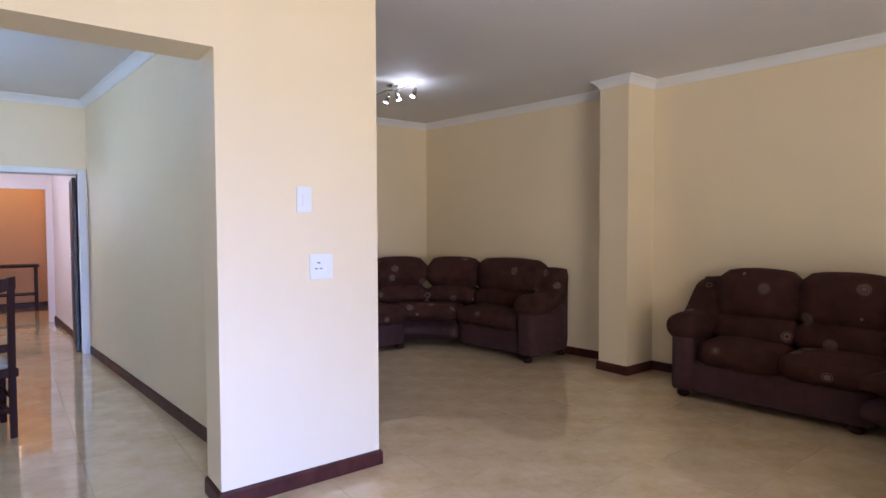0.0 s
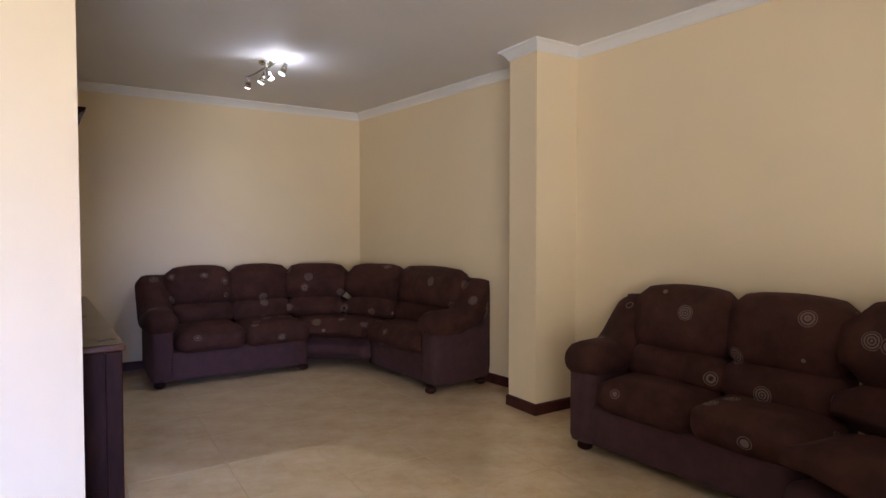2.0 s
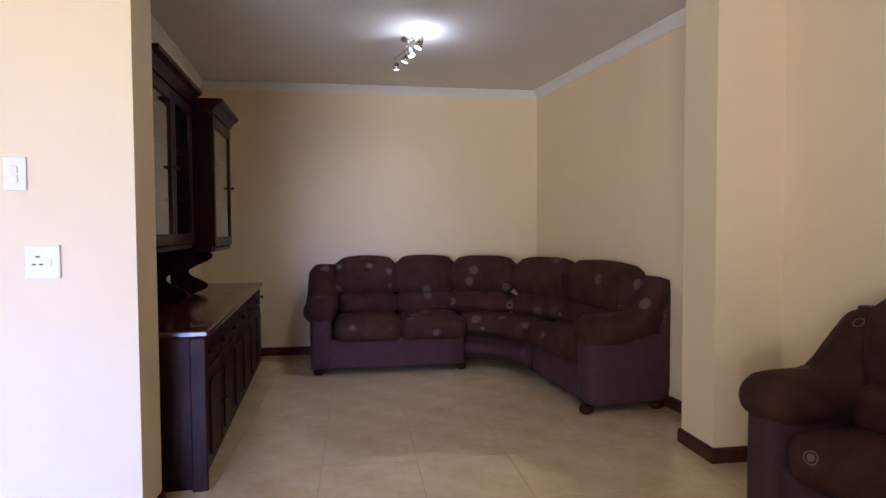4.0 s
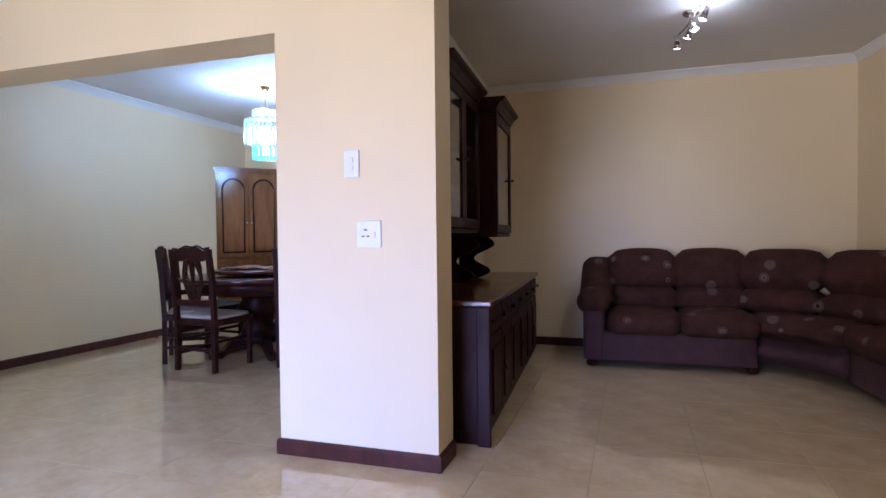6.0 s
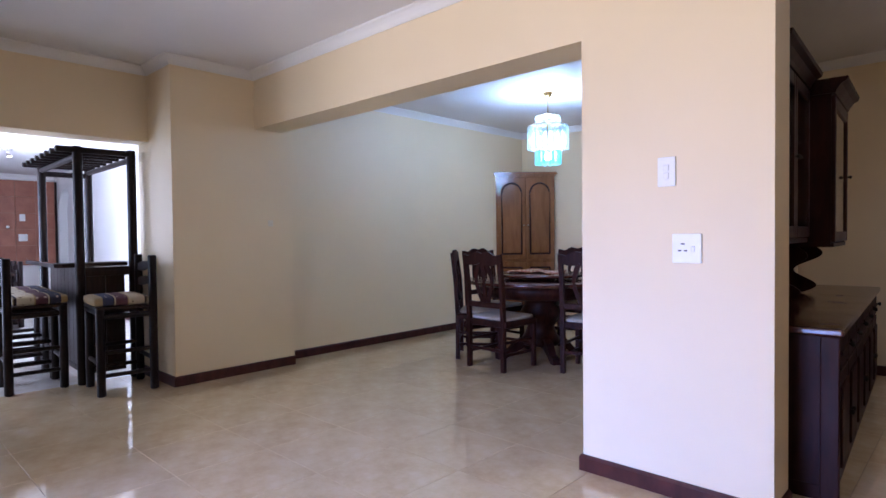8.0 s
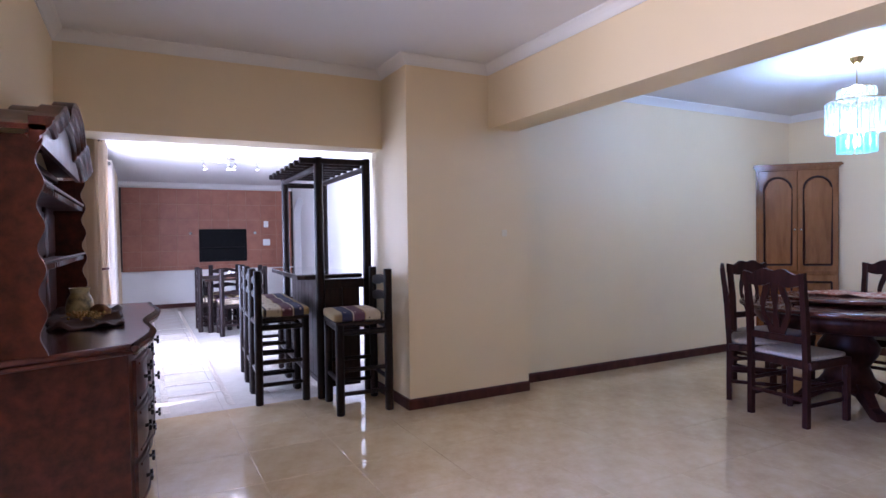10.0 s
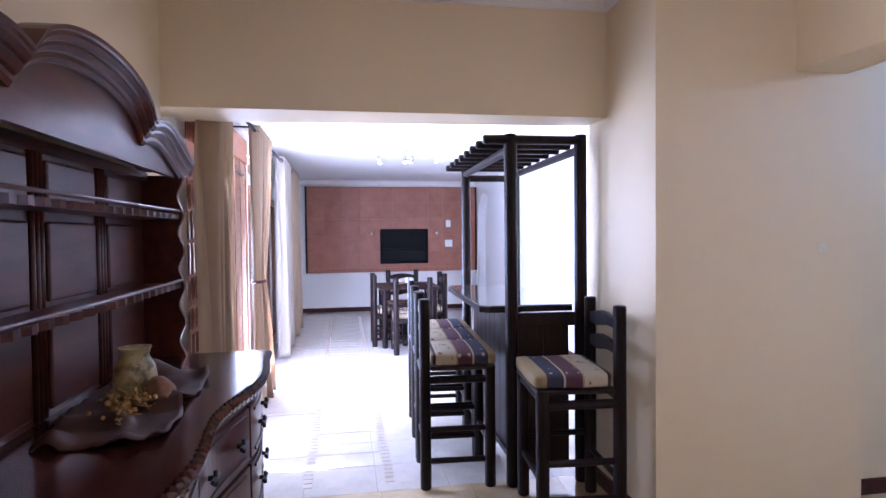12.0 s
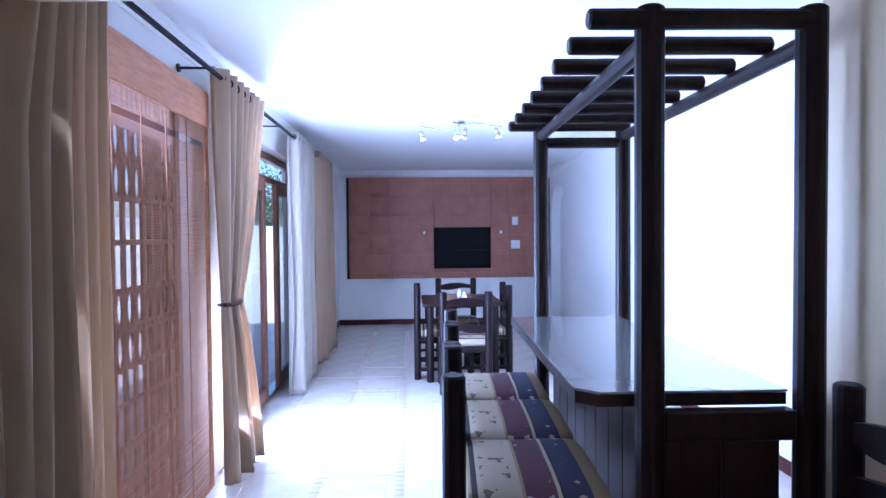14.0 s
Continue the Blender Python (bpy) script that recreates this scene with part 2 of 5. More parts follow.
DOOR_L, DOOR_R, DOOR_Z = 0.34, 1.155, 1.875
structure("wall_dining_north", boxes(((DW_X, DN_Y, 0), (DOOR_L, DN_Y + 0.15, 2.8)), ((DOOR_R, DN_Y, 0), (1.75, DN_Y + 0.15, 2.8)),
                                    ((DOOR_L, DN_Y, DOOR_Z), (DOOR_R, DN_Y + 0.15, 2.8))), CREAM, "cream painted dining room wall with a doorway")
structure("wall_south_hall", boxes(((HEAD_X, S_Y - 0.2, 0), (-0.3, S_Y, 2.8))), CREAM, "cream painted wall behind the dresser")
structure("wall_hall_return", boxes(((-0.5, -3.6, 0), (-0.3, S_Y - 0.2, 2.8))), CREAM, "cream painted wall")
structure("wall_south", boxes(((-0.5, -3.6, 0), (-0.25, -3.4, 2.8)), ((-0.25, -3.6, 2.05), (2.15, -3.4, 2.8)), ((2.15, -3.6, 0), (E_X, -3.4, 2.8))), CREAM, "cream painted wall with a wide glazed opening")
# patio room walls with a window and a sliding door
WIN_A, WIN_B, DR_A, DR_B, OPEN_Z = -4.15, -2.82, -7.3, -4.85, 2.12
for name, lo, hi in (("wall_patio_south_1", (FAR_X, S_Y - 0.2, 0), (DR_A, S_Y, 2.8)), ("wall_patio_south_2", (DR_B, S_Y - 0.2, 0), (WIN_A, S_Y, 2.8)),
                     ("wall_patio_south_3", (WIN_B, S_Y - 0.2, 0), (HEAD_B, S_Y, 2.8)), ("wall_over_patio_door", (DR_A, S_Y - 0.2, OPEN_Z), (DR_B, S_Y, 2.8)),
                     ("wall_over_patio_window", (WIN_A, S_Y - 0.2, OPEN_Z), (WIN_B, S_Y, 2.8)), ("wall_under_patio_window", (WIN_A, S_Y - 0.2, 0), (WIN_B, S_Y, 0.1))):
    structure(name, boxes((lo, hi)), WHITE_WALL, "white painted patio room wall")
structure("wall_patio_west", boxes(((FAR_X - 0.2, S_Y - 0.2, 0), (FAR_X, PN_Y + 0.2, 2.8))), WHITE_WALL, "white painted wall around the tiled barbecue front")
bm = boxes(((FAR_X, PN_Y, 0), (-10.05, PN_Y + 0.2, 2.8)), ((-9.15, PN_Y, 0), (HEAD_B, PN_Y + 0.2, 2.8)), ((-10.05, PN_Y + 0.14, 0), (-9.15, PN_Y + 0.2, 2.8)))
arc = [(-9.6 + 0.45 * math.cos(math.pi * i / 18), PN_Y, 1.68 + 0.45 * math.sin(math.pi * i / 18)) for i in range(19)]
extrude_outline(bm, arc + [(-10.05, PN_Y, 2.8), (-9.15, PN_Y, 2.8)], (0, 0.14, 0))
structure("wall_patio_north", bm, WHITE_WALL, "white painted patio room wall with an arched niche")
structure("wall_patio_east", boxes(((HEAD_B - 0.0, PIER_Y + 1.09, 0), (DW_X - 0.2, PN_Y + 0.2, 2.8))), WHITE_WALL, "white painted wall")
# corridor beyond the dining room door
bm = bmesh.new()
extrude_outline(bm, [(1.235, DN_Y + 0.15, 0), (1.09, 9.9, 0), (1.40, 9.9, 0), (1.40, DN_Y + 0.15, 0)], (0, 0, 2.8))
structure("wall_corridor_east", bm, PINK, "pale pink corridor wall")
structure("wall_corridor_west", boxes(((-0.6, DN_Y + 0.15, 0), (-0.4, 12.6, 2.8))), PINK, "pale pink corridor wall")
structure("wall_corridor_end", boxes(((-0.6, 11.95, 0), (1.7, 12.15, 2.8))), ORANGE, "ochre painted wall at the end of the corridor")

structure("wall_corridor_mid", boxes(((1.01, 9.9, 0), (1.40, 10.02, 2.8)), ((-0.4, 9.9, 1.87), (1.01, 10.02, 2.8))), PINK, "pale pink wall with an opening to the far room")
structure("wall_far_room", boxes(((1.25, 10.02, 0), (1.40, 11.95, 2.8))), ORANGE, "ochre painted wall of the far room")
structure("ceiling", boxes(((DW_X - 0.2, 2.83, CEIL_Z), (E_X + 0.2, 12.6, 2.85)), ((HEAD_B, -3.6, CEIL_Z), (E_X + 0.2, 2.83, 2.85))), CEIL, "smooth white painted plaster ceiling", "ceiling")
structure("ceiling_patio", boxes(((FAR_X - 0.2, S_Y - 0.3, PATIO_Z), (HEAD_B - 0.145, PN_Y + 0.2, 2.85)), ((HEAD_B - 0.145, PIER_Y, PATIO_Z), (HEAD_B - 0.001, PN_Y + 0.2, 2.85))), CEIL, "smooth white painted patio room ceiling", "ceiling")
structure("floor", boxes(((FAR_X - 0.2, S_Y - 0.2, -0.2), (HEAD_B, PN_Y + 0.2, -0.004)), ((HEAD_B, -3.6, -0.2), (E_X + 0.2, 12.6, -0.004))), GROUT, "screed under the floor tiles", "floor")

# ---- skirting and cornice ----
SKIRT = [(0, 0), (0.016, 0), (0.016, 0.066), (0.010, 0.078), (0, 0.080)]
COVE = [(0, -0.072), (0.008, -0.072), (0.012, -0.060), (0.026, -0.040), (0.046, -0.020), (0.062, -0.010), (0.064, 0), (0, 0)]


def skirting(a, b, inward, mitre=(0, 0)):
    bm = bmesh.new()
    run_profile(bm, a, b, inward, SKIRT, mitre)
    structure("baseboard", bm, BASE_WOOD, "dark reddish brown wooden skirting board along the wall", "baseboard")


def cornice(a, b, inward, top, mitre=(0, 0)):
    bm = bmesh.new()
    run_profile(bm, a, b, inward, [(o, top + z - 0.001) for o, z in COVE], mitre)
    structure("trim", bm, CORNICE, "white coved plaster cornice under the ceiling", "cornice")


ux = Vector((-1, -0.08)).normalized()
EIN = (ux.x, ux.y)
ux = Vector((-1, -0.125)).normalized()
AIN = (ux.x, ux.y)
for a, b, n, *mt in [((STUB_W, STUB_Y), (STUB_E, STUB_Y), (0, -1), (1, 1)), ((STUB_E, STUB_Y), (STUB_E, 3.06), (1, 0), (1, 0)), ((STUB_W, STUB_Y), (STUB_W, 3.06), (-1, 0), (1, 0)),
                ((dining_east(3.06), 3.06), (dining_east(DN_Y), DN_Y), (-0.9968, -0.0797)), ((1.60, N_Y), (east(N_Y), N_Y), (0, -1)),
                ((east(3.42), 3.42), (east(N_Y), N_Y), AIN), ((east(-3.4), -3.4), (east(3.12), 3.12), EIN),
                ((4.90, 3.12), (4.90, 3.42), (-1, 0), (1, 1)), ((4.90, 3.12), (east(3.12), 3.12), (0, -1), (1, 0)), ((4.90, 3.42), (east(3.42), 3.42), (0, 1), (1, 0)),
                ((PIER_X, PIER_Y), (PIER_X, 3.2), (1, 0), (1, 0)), ((HEAD_B, PIER_Y), (PIER_X, PIER_Y), (0, -1), (0, 1)), ((DW_X, 3.2), (DW_X, DN_Y), (1, 0)),
                ((DW_X, DN_Y), (DOOR_L - 0.08, DN_Y), (0, -1)), ((FAR_X, S_Y), (FAR_X, PN_Y), (1, 0)), ((FAR_X, S_Y), (DR_A, S_Y), (0, 1)), ((FAR_X, PN_Y), (HEAD_B, PN_Y), (0, -1)),
                ((1.235, DN_Y + 0.15), (1.09, 9.9), (-0.9983, -0.0580)), ((-0.4, 11.95), (1.25, 11.95), (0, -1)), ((2.15, -3.4), (E_X, -3.4), (0, 1))]:
    skirting(a, b, n, *mt)
for a, b, n, *mt in [((1.60, N_Y), (east(N_Y), N_Y), (0, -1)), ((east(-3.4), -3.4), (east(3.12), 3.12), EIN), ((east(3.42), 3.42), (east(N_Y), N_Y), AIN),
                ((4.90, 3.12), (4.90, 3.42), (-1, 0), (1, 1)), ((4.90, 3.12), (east(3.12), 3.12), (0, -1), (1, 0)), ((4.90, 3.42), (east(3.42), 3.42), (0, 1), (1, 0)),
                ((lounge_west(3.06), 3.06), (lounge_west(N_Y), N_Y), (0.9982, 0.0599)), ((STUB_E, STUB_Y), (STUB_E, 3.06), (1, 0), (1, 0)), ((PIER_X, STUB_Y), (STUB_E, STUB_Y), (0, -1), (-1, 1)),
                ((PIER_X, PIER_Y), (PIER_X, STUB_Y), (1, 0), (1, -1)), ((HEAD_X, PIER_Y), (PIER_X, PIER_Y), (0, -1), (-1, 1)), ((HEAD_X, S_Y), (HEAD_X, PIER_Y), (1, 0)),
                ((HEAD_X, S_Y), (-0.3, S_Y), (0, 1)), ((DW_X, 3.2), (DW_X, DN_Y), (1, 0)), ((dining_east(3.06), 3.06), (dining_east(DN_Y), DN_Y), (-0.9968, -0.0797)), ((DW_X, DN_Y), (dining_east(DN_Y), DN_Y), (0, -1)),
                ((PIER_X, 3.10), (STUB_W, 3.10), (0, 1)), ((-0.6, -3.4), (E_X, -3.4), (0, 1))]:
    cornice(a, b, n, CEIL_Z, *mt)
for a, b, n in [((FAR_X, S_Y), (FAR_X, PN_Y), (1, 0)), ((FAR_X, S_Y), (HEAD_B, S_Y), (0, 1)), ((FAR_X, PN_Y), (HEAD_B, PN_Y), (0, -1))]:
    cornice(a, b, n, PATIO_Z)
# door casing of the dining room
for lo, hi in [((DOOR_R, DN_Y - 0.03, 0), (DOOR_R + 0.075, DN_Y + 0.17, DOOR_Z + 0.06)), ((DOOR_L - 0.06, DN_Y - 0.03, 0), (DOOR_L, DN_Y + 0.17, DOOR_Z + 0.06)),
               ((DOOR_L, DN_Y - 0.03, DOOR_Z), (DOOR_R, DN_Y + 0.17, DOOR_Z + 0.06))]:
    structure("trim", boxes((lo, hi, 0.006)), CORNICE, "white painted door casing", "door frame")

# ---- lounge ----
def sofa_fabric():
    m, nt, b = node_mat("dark_spiral_upholstery", 0.85)
    co = nt.nodes.new("ShaderNodeTexCoord")
    vo = nt.nodes.new("ShaderNodeTexVoronoi")
    vo.inputs["Scale"].default_value, vo.inputs["Randomness"].default_value = 6.2, 0.75
    nt.links.new(co.outputs["Object"], vo.inputs["Vector"])

    def math_node(op, a, b_):
        n = nt.nodes.new("ShaderNodeMath")
        n.operation = op
        for i, v in enumerate((a, b_)):
            if isinstance(v, (int, float)):
                n.inputs[i].default_value = v
            else:
                nt.links.new(v, n.inputs[i])
        return n.outputs[0]
    d = vo.outputs["Distance"]
    rings = math_node("GREATER_THAN", math_node("SINE", math_node("MULTIPLY", d, 75.0), 0.0), -0.2)
    disc = math_node("LESS_THAN", d, 0.27)
    sep = nt.nodes.new("ShaderNodeSeparateColor")
    nt.links.new(vo.outputs["Color"], sep.inputs[0])
    some = math_node("GREATER_THAN", sep.outputs[0], 0.42)
    mask = math_node("MULTIPLY", math_node("MULTIPLY", rings, disc), some)
    weave = noise_tex(nt, 7, 6, 0.65)
    base = ramp(nt, weave, [(0.3, (0.029, 0.0105, 0.008)), (0.6, (0.060, 0.022, 0.016)), (0.8, (0.082, 0.030, 0.022))])
    mix = nt.nodes.new("ShaderNodeMix")
    mix.data_type = "RGBA"
    nt.links.new(math_node("MULTIPLY", mask, 0.9), mix.inputs["Factor"])
    nt.links.new(base, mix.inputs["A"])
    mix.inputs["B"].default_value = (0.18, 0.128, 0.105, 1)
    nt.links.new(mix.outputs["Result"], b.inputs["Base Color"])
    bump(nt, b, noise_tex(nt, 260, 2), 0.4, 0.002)
    b.inputs["Specular IOR Level"].default_value = 0.2
    return m


FABRIC = sofa_fabric()
STRIPE_BASE = plain("plain_maroon_upholstery", (0.064, 0.023, 0.025), 0.85, vary=0.35, scale=14)


def cushion(bm, lo, hi, r=0.06, puff=0.02, cuts=7, wave=0.0):
    """A padded block with round edges and bulging faces."""
    lo, hi = Vector(lo), Vector(hi)
    c, h = (lo + hi) / 2, (hi - lo) / 2
    start = len(bm.verts)
    res = bmesh.ops.create_cube(bm, size=2.0)
    edges = list({e for v in res["verts"] for e in v.link_edges})
    bmesh.ops.subdivide_edges(bm, edges=edges, cuts=cuts, use_grid_fill=True)
    bm.verts.ensure_lookup_table()
    r = min(r, *h)
    for v in bm.verts[start:]:
        u = v.co.copy()
        p = Vector([u[i] * h[i] for i in range(3)])
        core = Vector([max(-(h[i] - r), min(h[i] - r, p[i])) for i in range(3)])
        d = p - core
        if d.length > 1e-6:
            big = max(abs(x) for x in d)
            p = core + d.normalized() * (r if big > r * 0.999 else d.length)
        for i in range(3):
            j, k = (i + 1) % 3, (i + 2) % 3
            p[i] += puff * (1 - u[j] ** 2) * (1 - u[k] ** 2) * u[i]
        p += Vector((noise.noise(p * 5 + c), noise.noise(p * 5 + c + Vector((9, 3, 1))), noise.noise(p * 5 + c + Vector((2, 8, 5))))) * wave
        v.co = c + p


def soft(name, lo, hi, parent, r=0.06, puff=0.02, mat=None, wave=0.006, shape=None):
    bm = bmesh.new()
    cushion(bm, lo, hi, r, puff, 8, wave)
    if shape:
        for v in bm.verts:
            v.co = shape(v.co)
    return part(name, bm, mat or FABRIC, parent, smooth=True)


def lean(y0, z0, k):
    """Tilt a back cushion: points above z0 move back."""
    return lambda p: Vector((p.x, p.y + (p.z - z0) * k, p.z))


def foot(parent, x, y):
    bm = bmesh.new()
    lathe(bm, [(0.030, 0), (0.045, 0.012), (0.048, 0.03), (0.038, 0.05)], 14, (x, y, 0))
    part("foot", bm, MAHOGANY, parent, smooth=True)


def sofa_seats(root, x0, x1, count, depth, arm_l=0.0, arm_r=0.0, top=0.97):
    """Seats along local x, facing local -y, back at y = depth. Arms are scrolled and slope up to the back."""
    a, b = x0 + arm_l, x1 - arm_r
    soft("base", (x0 + 0.02, 0.03, 0.045), (x1 - 0.02, depth - 0.04, 0.30), root, 0.03, 0.004, STRIPE_BASE, 0.002)
    w = (b - a) / count
    for i in range(count):
        u, v = a + i * w, a + (i + 1) * w
        soft("seat_cushion", (u + 0.004, -0.01, 0.27), (v - 0.004, depth - 0.22, 0.46), root, 0.07, 0.022)
        soft("lumbar_cushion", (u + 0.004, depth - 0.36, 0.42), (v - 0.004, depth - 0.10, 0.64), root, 0.08, 0.02, shape=lean(0, 0.42, 0.18))
        soft("back_cushion", (u + 0.002, depth - 0.31, 0.60), (v - 0.002, depth - 0.06, top), root, 0.09, 0.028, shape=lean(0, 0.6, 0.12))
    soft("back_panel", (x0 + 0.03, depth - 0.10, 0.06), (x1 - 0.03, depth, top - 0.06), root, 0.04, 0.0, STRIPE_BASE, 0.002)
    for side, x in ((-1, x0), (1, x1)):
        wd = arm_l if side < 0 else arm_r
        if not wd:
            continue
        lo, hi = (x, x + wd) if side < 0 else (x - wd, x)
        soft("arm_panel", (lo + 0.02, 0.0, 0.045), (hi - 0.02, depth - 0.02, 0.52), root, 0.05, 0.004, STRIPE_BASE, 0.002)

        def slope(p, d=depth):
            k = max(0.0, (p.y - d * 0.42) / (d * 0.58))
            return Vector((p.x, p.y, p.z + 0.30 * k * k * (3 - 2 * k) * (1 if p.z > 0.5 else 0.4)))
        soft("armrest", (lo - 0.03, -0.03, 0.44), (hi + 0.02, depth - 0.03, 0.64), root, 0.10, 0.012, shape=slope)


def corner_wedge(root, cx, cy, r_in, r_out, a0, a1, count=2, top=0.97):
    """A curved corner: pieces on an arc round (cx, cy), their backs on the outer side."""
    def bend(lo, hi, ra, rb, z0, z1, name, r, puff, mat=None, tilt=0.0, wave=0.004):
        bm = bmesh.new()
        cushion(bm, (0, 0, z0), (1, 1, z1), 0.0001, 0.0, 7, 0.0)
        for v in bm.verts:
            u, w, z = v.co.x, v.co.y, v.co.z
            eu, ew, ez = 1 - (2 * u - 1) ** 4, 1 - (2 * w - 1) ** 4, 1 - (2 * (z - z0) / (z1 - z0) - 1) ** 4
            k = 0.25 + 0.75 * min(1, (eu * ew + 0.02) ** 0.35)
            zz = (z0 + z1) / 2 + (z - (z0 + z1) / 2) * k
            rad = ra + (rb - ra) * (0.5 + (w - 0.5) * (0.85 + 0.15 * ez)) + (zz - z0) * tilt
            ang = lo + (hi - lo) * u
            v.co = Vector((cx + rad * math.cos(ang), cy + rad * math.sin(ang), zz + puff * eu * ew * (1 if z > (z0 + z1) / 2 else 0)))
        part(name, bm, mat or FABRIC, root, smooth=True)
    bend(a0, a1, r_in + 0.02, r_out - 0.04, 0.045, 0.31, "base", 0.03, 0, STRIPE_BASE)
    bend(a0, a1, r_in - 0.02, r_out - 0.22, 0.27, 0.45, "seat_cushion", 0.06, 0.02)
    step = (a1 - a0) / count
    for i in range(count):
        bend(a0 + i * step, a0 + (i + 1) * step, r_out - 0.36, r_out - 0.10, 0.42, 0.64, "lumbar_cushion", 0.08, 0.01, tilt=0.18)
        bend(a0 + i * step, a0 + (i + 1) * step, r_out - 0.31, r_out - 0.06, 0.60, top, "back_cushion", 0.09, 0.02, tilt=0.12)


# corner sofa in the alcove: a two-seat wing on the north wall, a wedge, a wing on the east wall
cs = thing("corner_sofa", (0, 0, 0), "dark brown upholstered corner sofa with pale spiral pattern, in the alcove", "sofa", "upholstered lounge suite")
wing = new("wing")
wing.parent = cs
wing.location = (2.63, 5.25, 0)
sofa_seats(wing, 0, 1.37, 2, 0.86, arm_l=0.22, top=0.955)
wing = new("wing")
wing.parent = cs
wing.location, wing.rotation_euler = (4.45, 5.02, 0), (0, 0, radians(-90 + 6.0))
sofa_seats(wing, -0.02, 1.10, 1, 0.64, arm_r=0.24, top=0.955)
wedge = new("wedge")
wedge.parent = cs
corner_wedge(wedge, 3.83, 4.82, 0.55, 1.24, radians(84), radians(14), 2, 0.955)
for x, y in ((2.72, 5.33), (3.95, 5.34), (4.56, 4.00), (5.08, 4.03)):
    foot(cs, x, y)

# the second suite along the east wall
s2 = thing("sofa", (0, 0, 0), "dark brown upholstered sofa with pale spiral pattern against the cream wall", "sofa", "upholstered lounge suite")
wing = new("wing")
wing.parent = s2
wing.location, wing.rotation_euler = (4.655, 2.58, 0), (0, 0, radians(-90 + 4.6))
sofa_seats(wing, 0, 1.36, 2, 0.64, arm_l=0.22, top=0.97)
for x, y in ((4.74, 2.49), (4.83, 1.36)):
    foot(s2, x, y)
s3 = thing("corner_sofa", (0, 0, 0), "dark brown upholstered curved corner seat with pale spirals beside the sofa", "sofa", "upholstered lounge suite")
wedge = new("wedge")
wedge.parent = s3
corner_wedge(wedge, 4.05, 1.35, 0.62, 1.32, radians(-4), radians(-84), 2, 1.0)
wing = new("wing")
wing.parent = s3
wing.location, wing.rotation_euler = (4.12, 0.66, 0), (0, 0, radians(176))
sofa_seats(wing, 0, 0.62, 1, 0.66, arm_r=0.24)
for x, y in ((4.70, 1.10), (3.55, 0.60)):
    foot(s3, x, y)


# wall unit
def panel_door(root, name, y0, y1, z0, z1, x, mat=None, knob=True, side=1):
    d = part(name, boxes(((x, y0 + 0.003, z0), (x + 0.022, y1 - 0.003, z1), 0.003)), mat or MAHOGANY, root)
    bm = bmesh.new()
    box(bm, (x + 0.018, y0 + 0.055, z0 + 0.06), (x + 0.032, y1 - 0.055, z1 - 0.06), 0.012, 2)
    part("panel", bm, mat or MAHOGANY, d)
    if knob:
        bm = bmesh.new()
        lathe(bm, [(0.004, 0), (0.006, 0.01), (0.013, 0.016), (0.014, 0.024), (0.006, 0.030)], 12)
        k = part("knob", bm, IRON, d, "dark metal knob", True)
        k.location, k.rotation_euler = (x + 0.022, (y1 - 0.03) if side > 0 else (y0 + 0.03), (z0 + z1) / 2), (0, radians(90), 0)
    return d


def bracket(root, x0, x1, y, z0, z1):
    """A scrolled side bracket that carries the upper cabinet."""
    bm = bmesh.new()
    pts = []
    n = 22
    for i in range(n + 1):
        t = i / n
        w = 0.5 + 0.28 * math.sin(t * math.pi * 3) * (1 - 0.3 * t) + 0.25 * t
        pts.append((x0 + (x1 - x0) * min(1, w), y, z0 + (z1 - z0) * t))
    extrude_outline(bm, [(x0, y, z0)] + pts + [(x0, y, z1)], (0, 0.022, 0))
    part("bracket", bm, MAHOGANY, root)


GLASS_M, nt, b = node_mat("cabinet_glass", 0.03)
b.inputs["Transmission Weight"].default_value, b.inputs["IOR"].default_value = 1.0, 1.45
b.inputs["Base Color"].default_value = (0.93, 0.95, 0.95, 1)

X0, XF = 1.78, 2.345
wu = thing("wall_unit", (0, 0, 0), "tall dark mahogany wall unit with glazed upper doors against the partition", "cabinet")
part("plinth", boxes(((X0, 3.20, 0), (XF - 0.05, 5.58, 0.07))), MAHOGANY, wu)
TURN = Matrix.Translation((X0, 3.18, 0)) @ Matrix.Rotation(radians(3.2), 4, "Z") @ Matrix.Translation((-X0, -3.18, 0))
wu.matrix_basis = TURN
bm = bmesh.new()
box(bm, (X0, 3.18, 0.07), (XF - 0.03, 5.60, 0.735), 0.004)
part("body", bm, MAHOGANY, wu)
bm = bmesh.new()
box(bm, (X0, 3.165, 0.735), (XF + 0.012, 5.62, 0.77), 0.010, 3)
part("worktop", bm, MAHOGANY_X, wu, "polished mahogany worktop")
bm = bmesh.new()
box(bm, (XF - 0.075, 3.166, 0.0), (XF - 0.002, 3.19, 0.735), 0.006, 2)
part("corner_post", bm, MAHOGANY, wu)
for i in range(6):
    y0 = 3.20 + i * 0.396
    panel_door(wu, "drawer_front", y0, y0 + 0.39, 0.58, 0.72, XF - 0.03)
    panel_door(wu, "door", y0, y0 + 0.39, 0.08, 0.565, XF - 0.03, side=1 if i % 2 == 0 else -1)


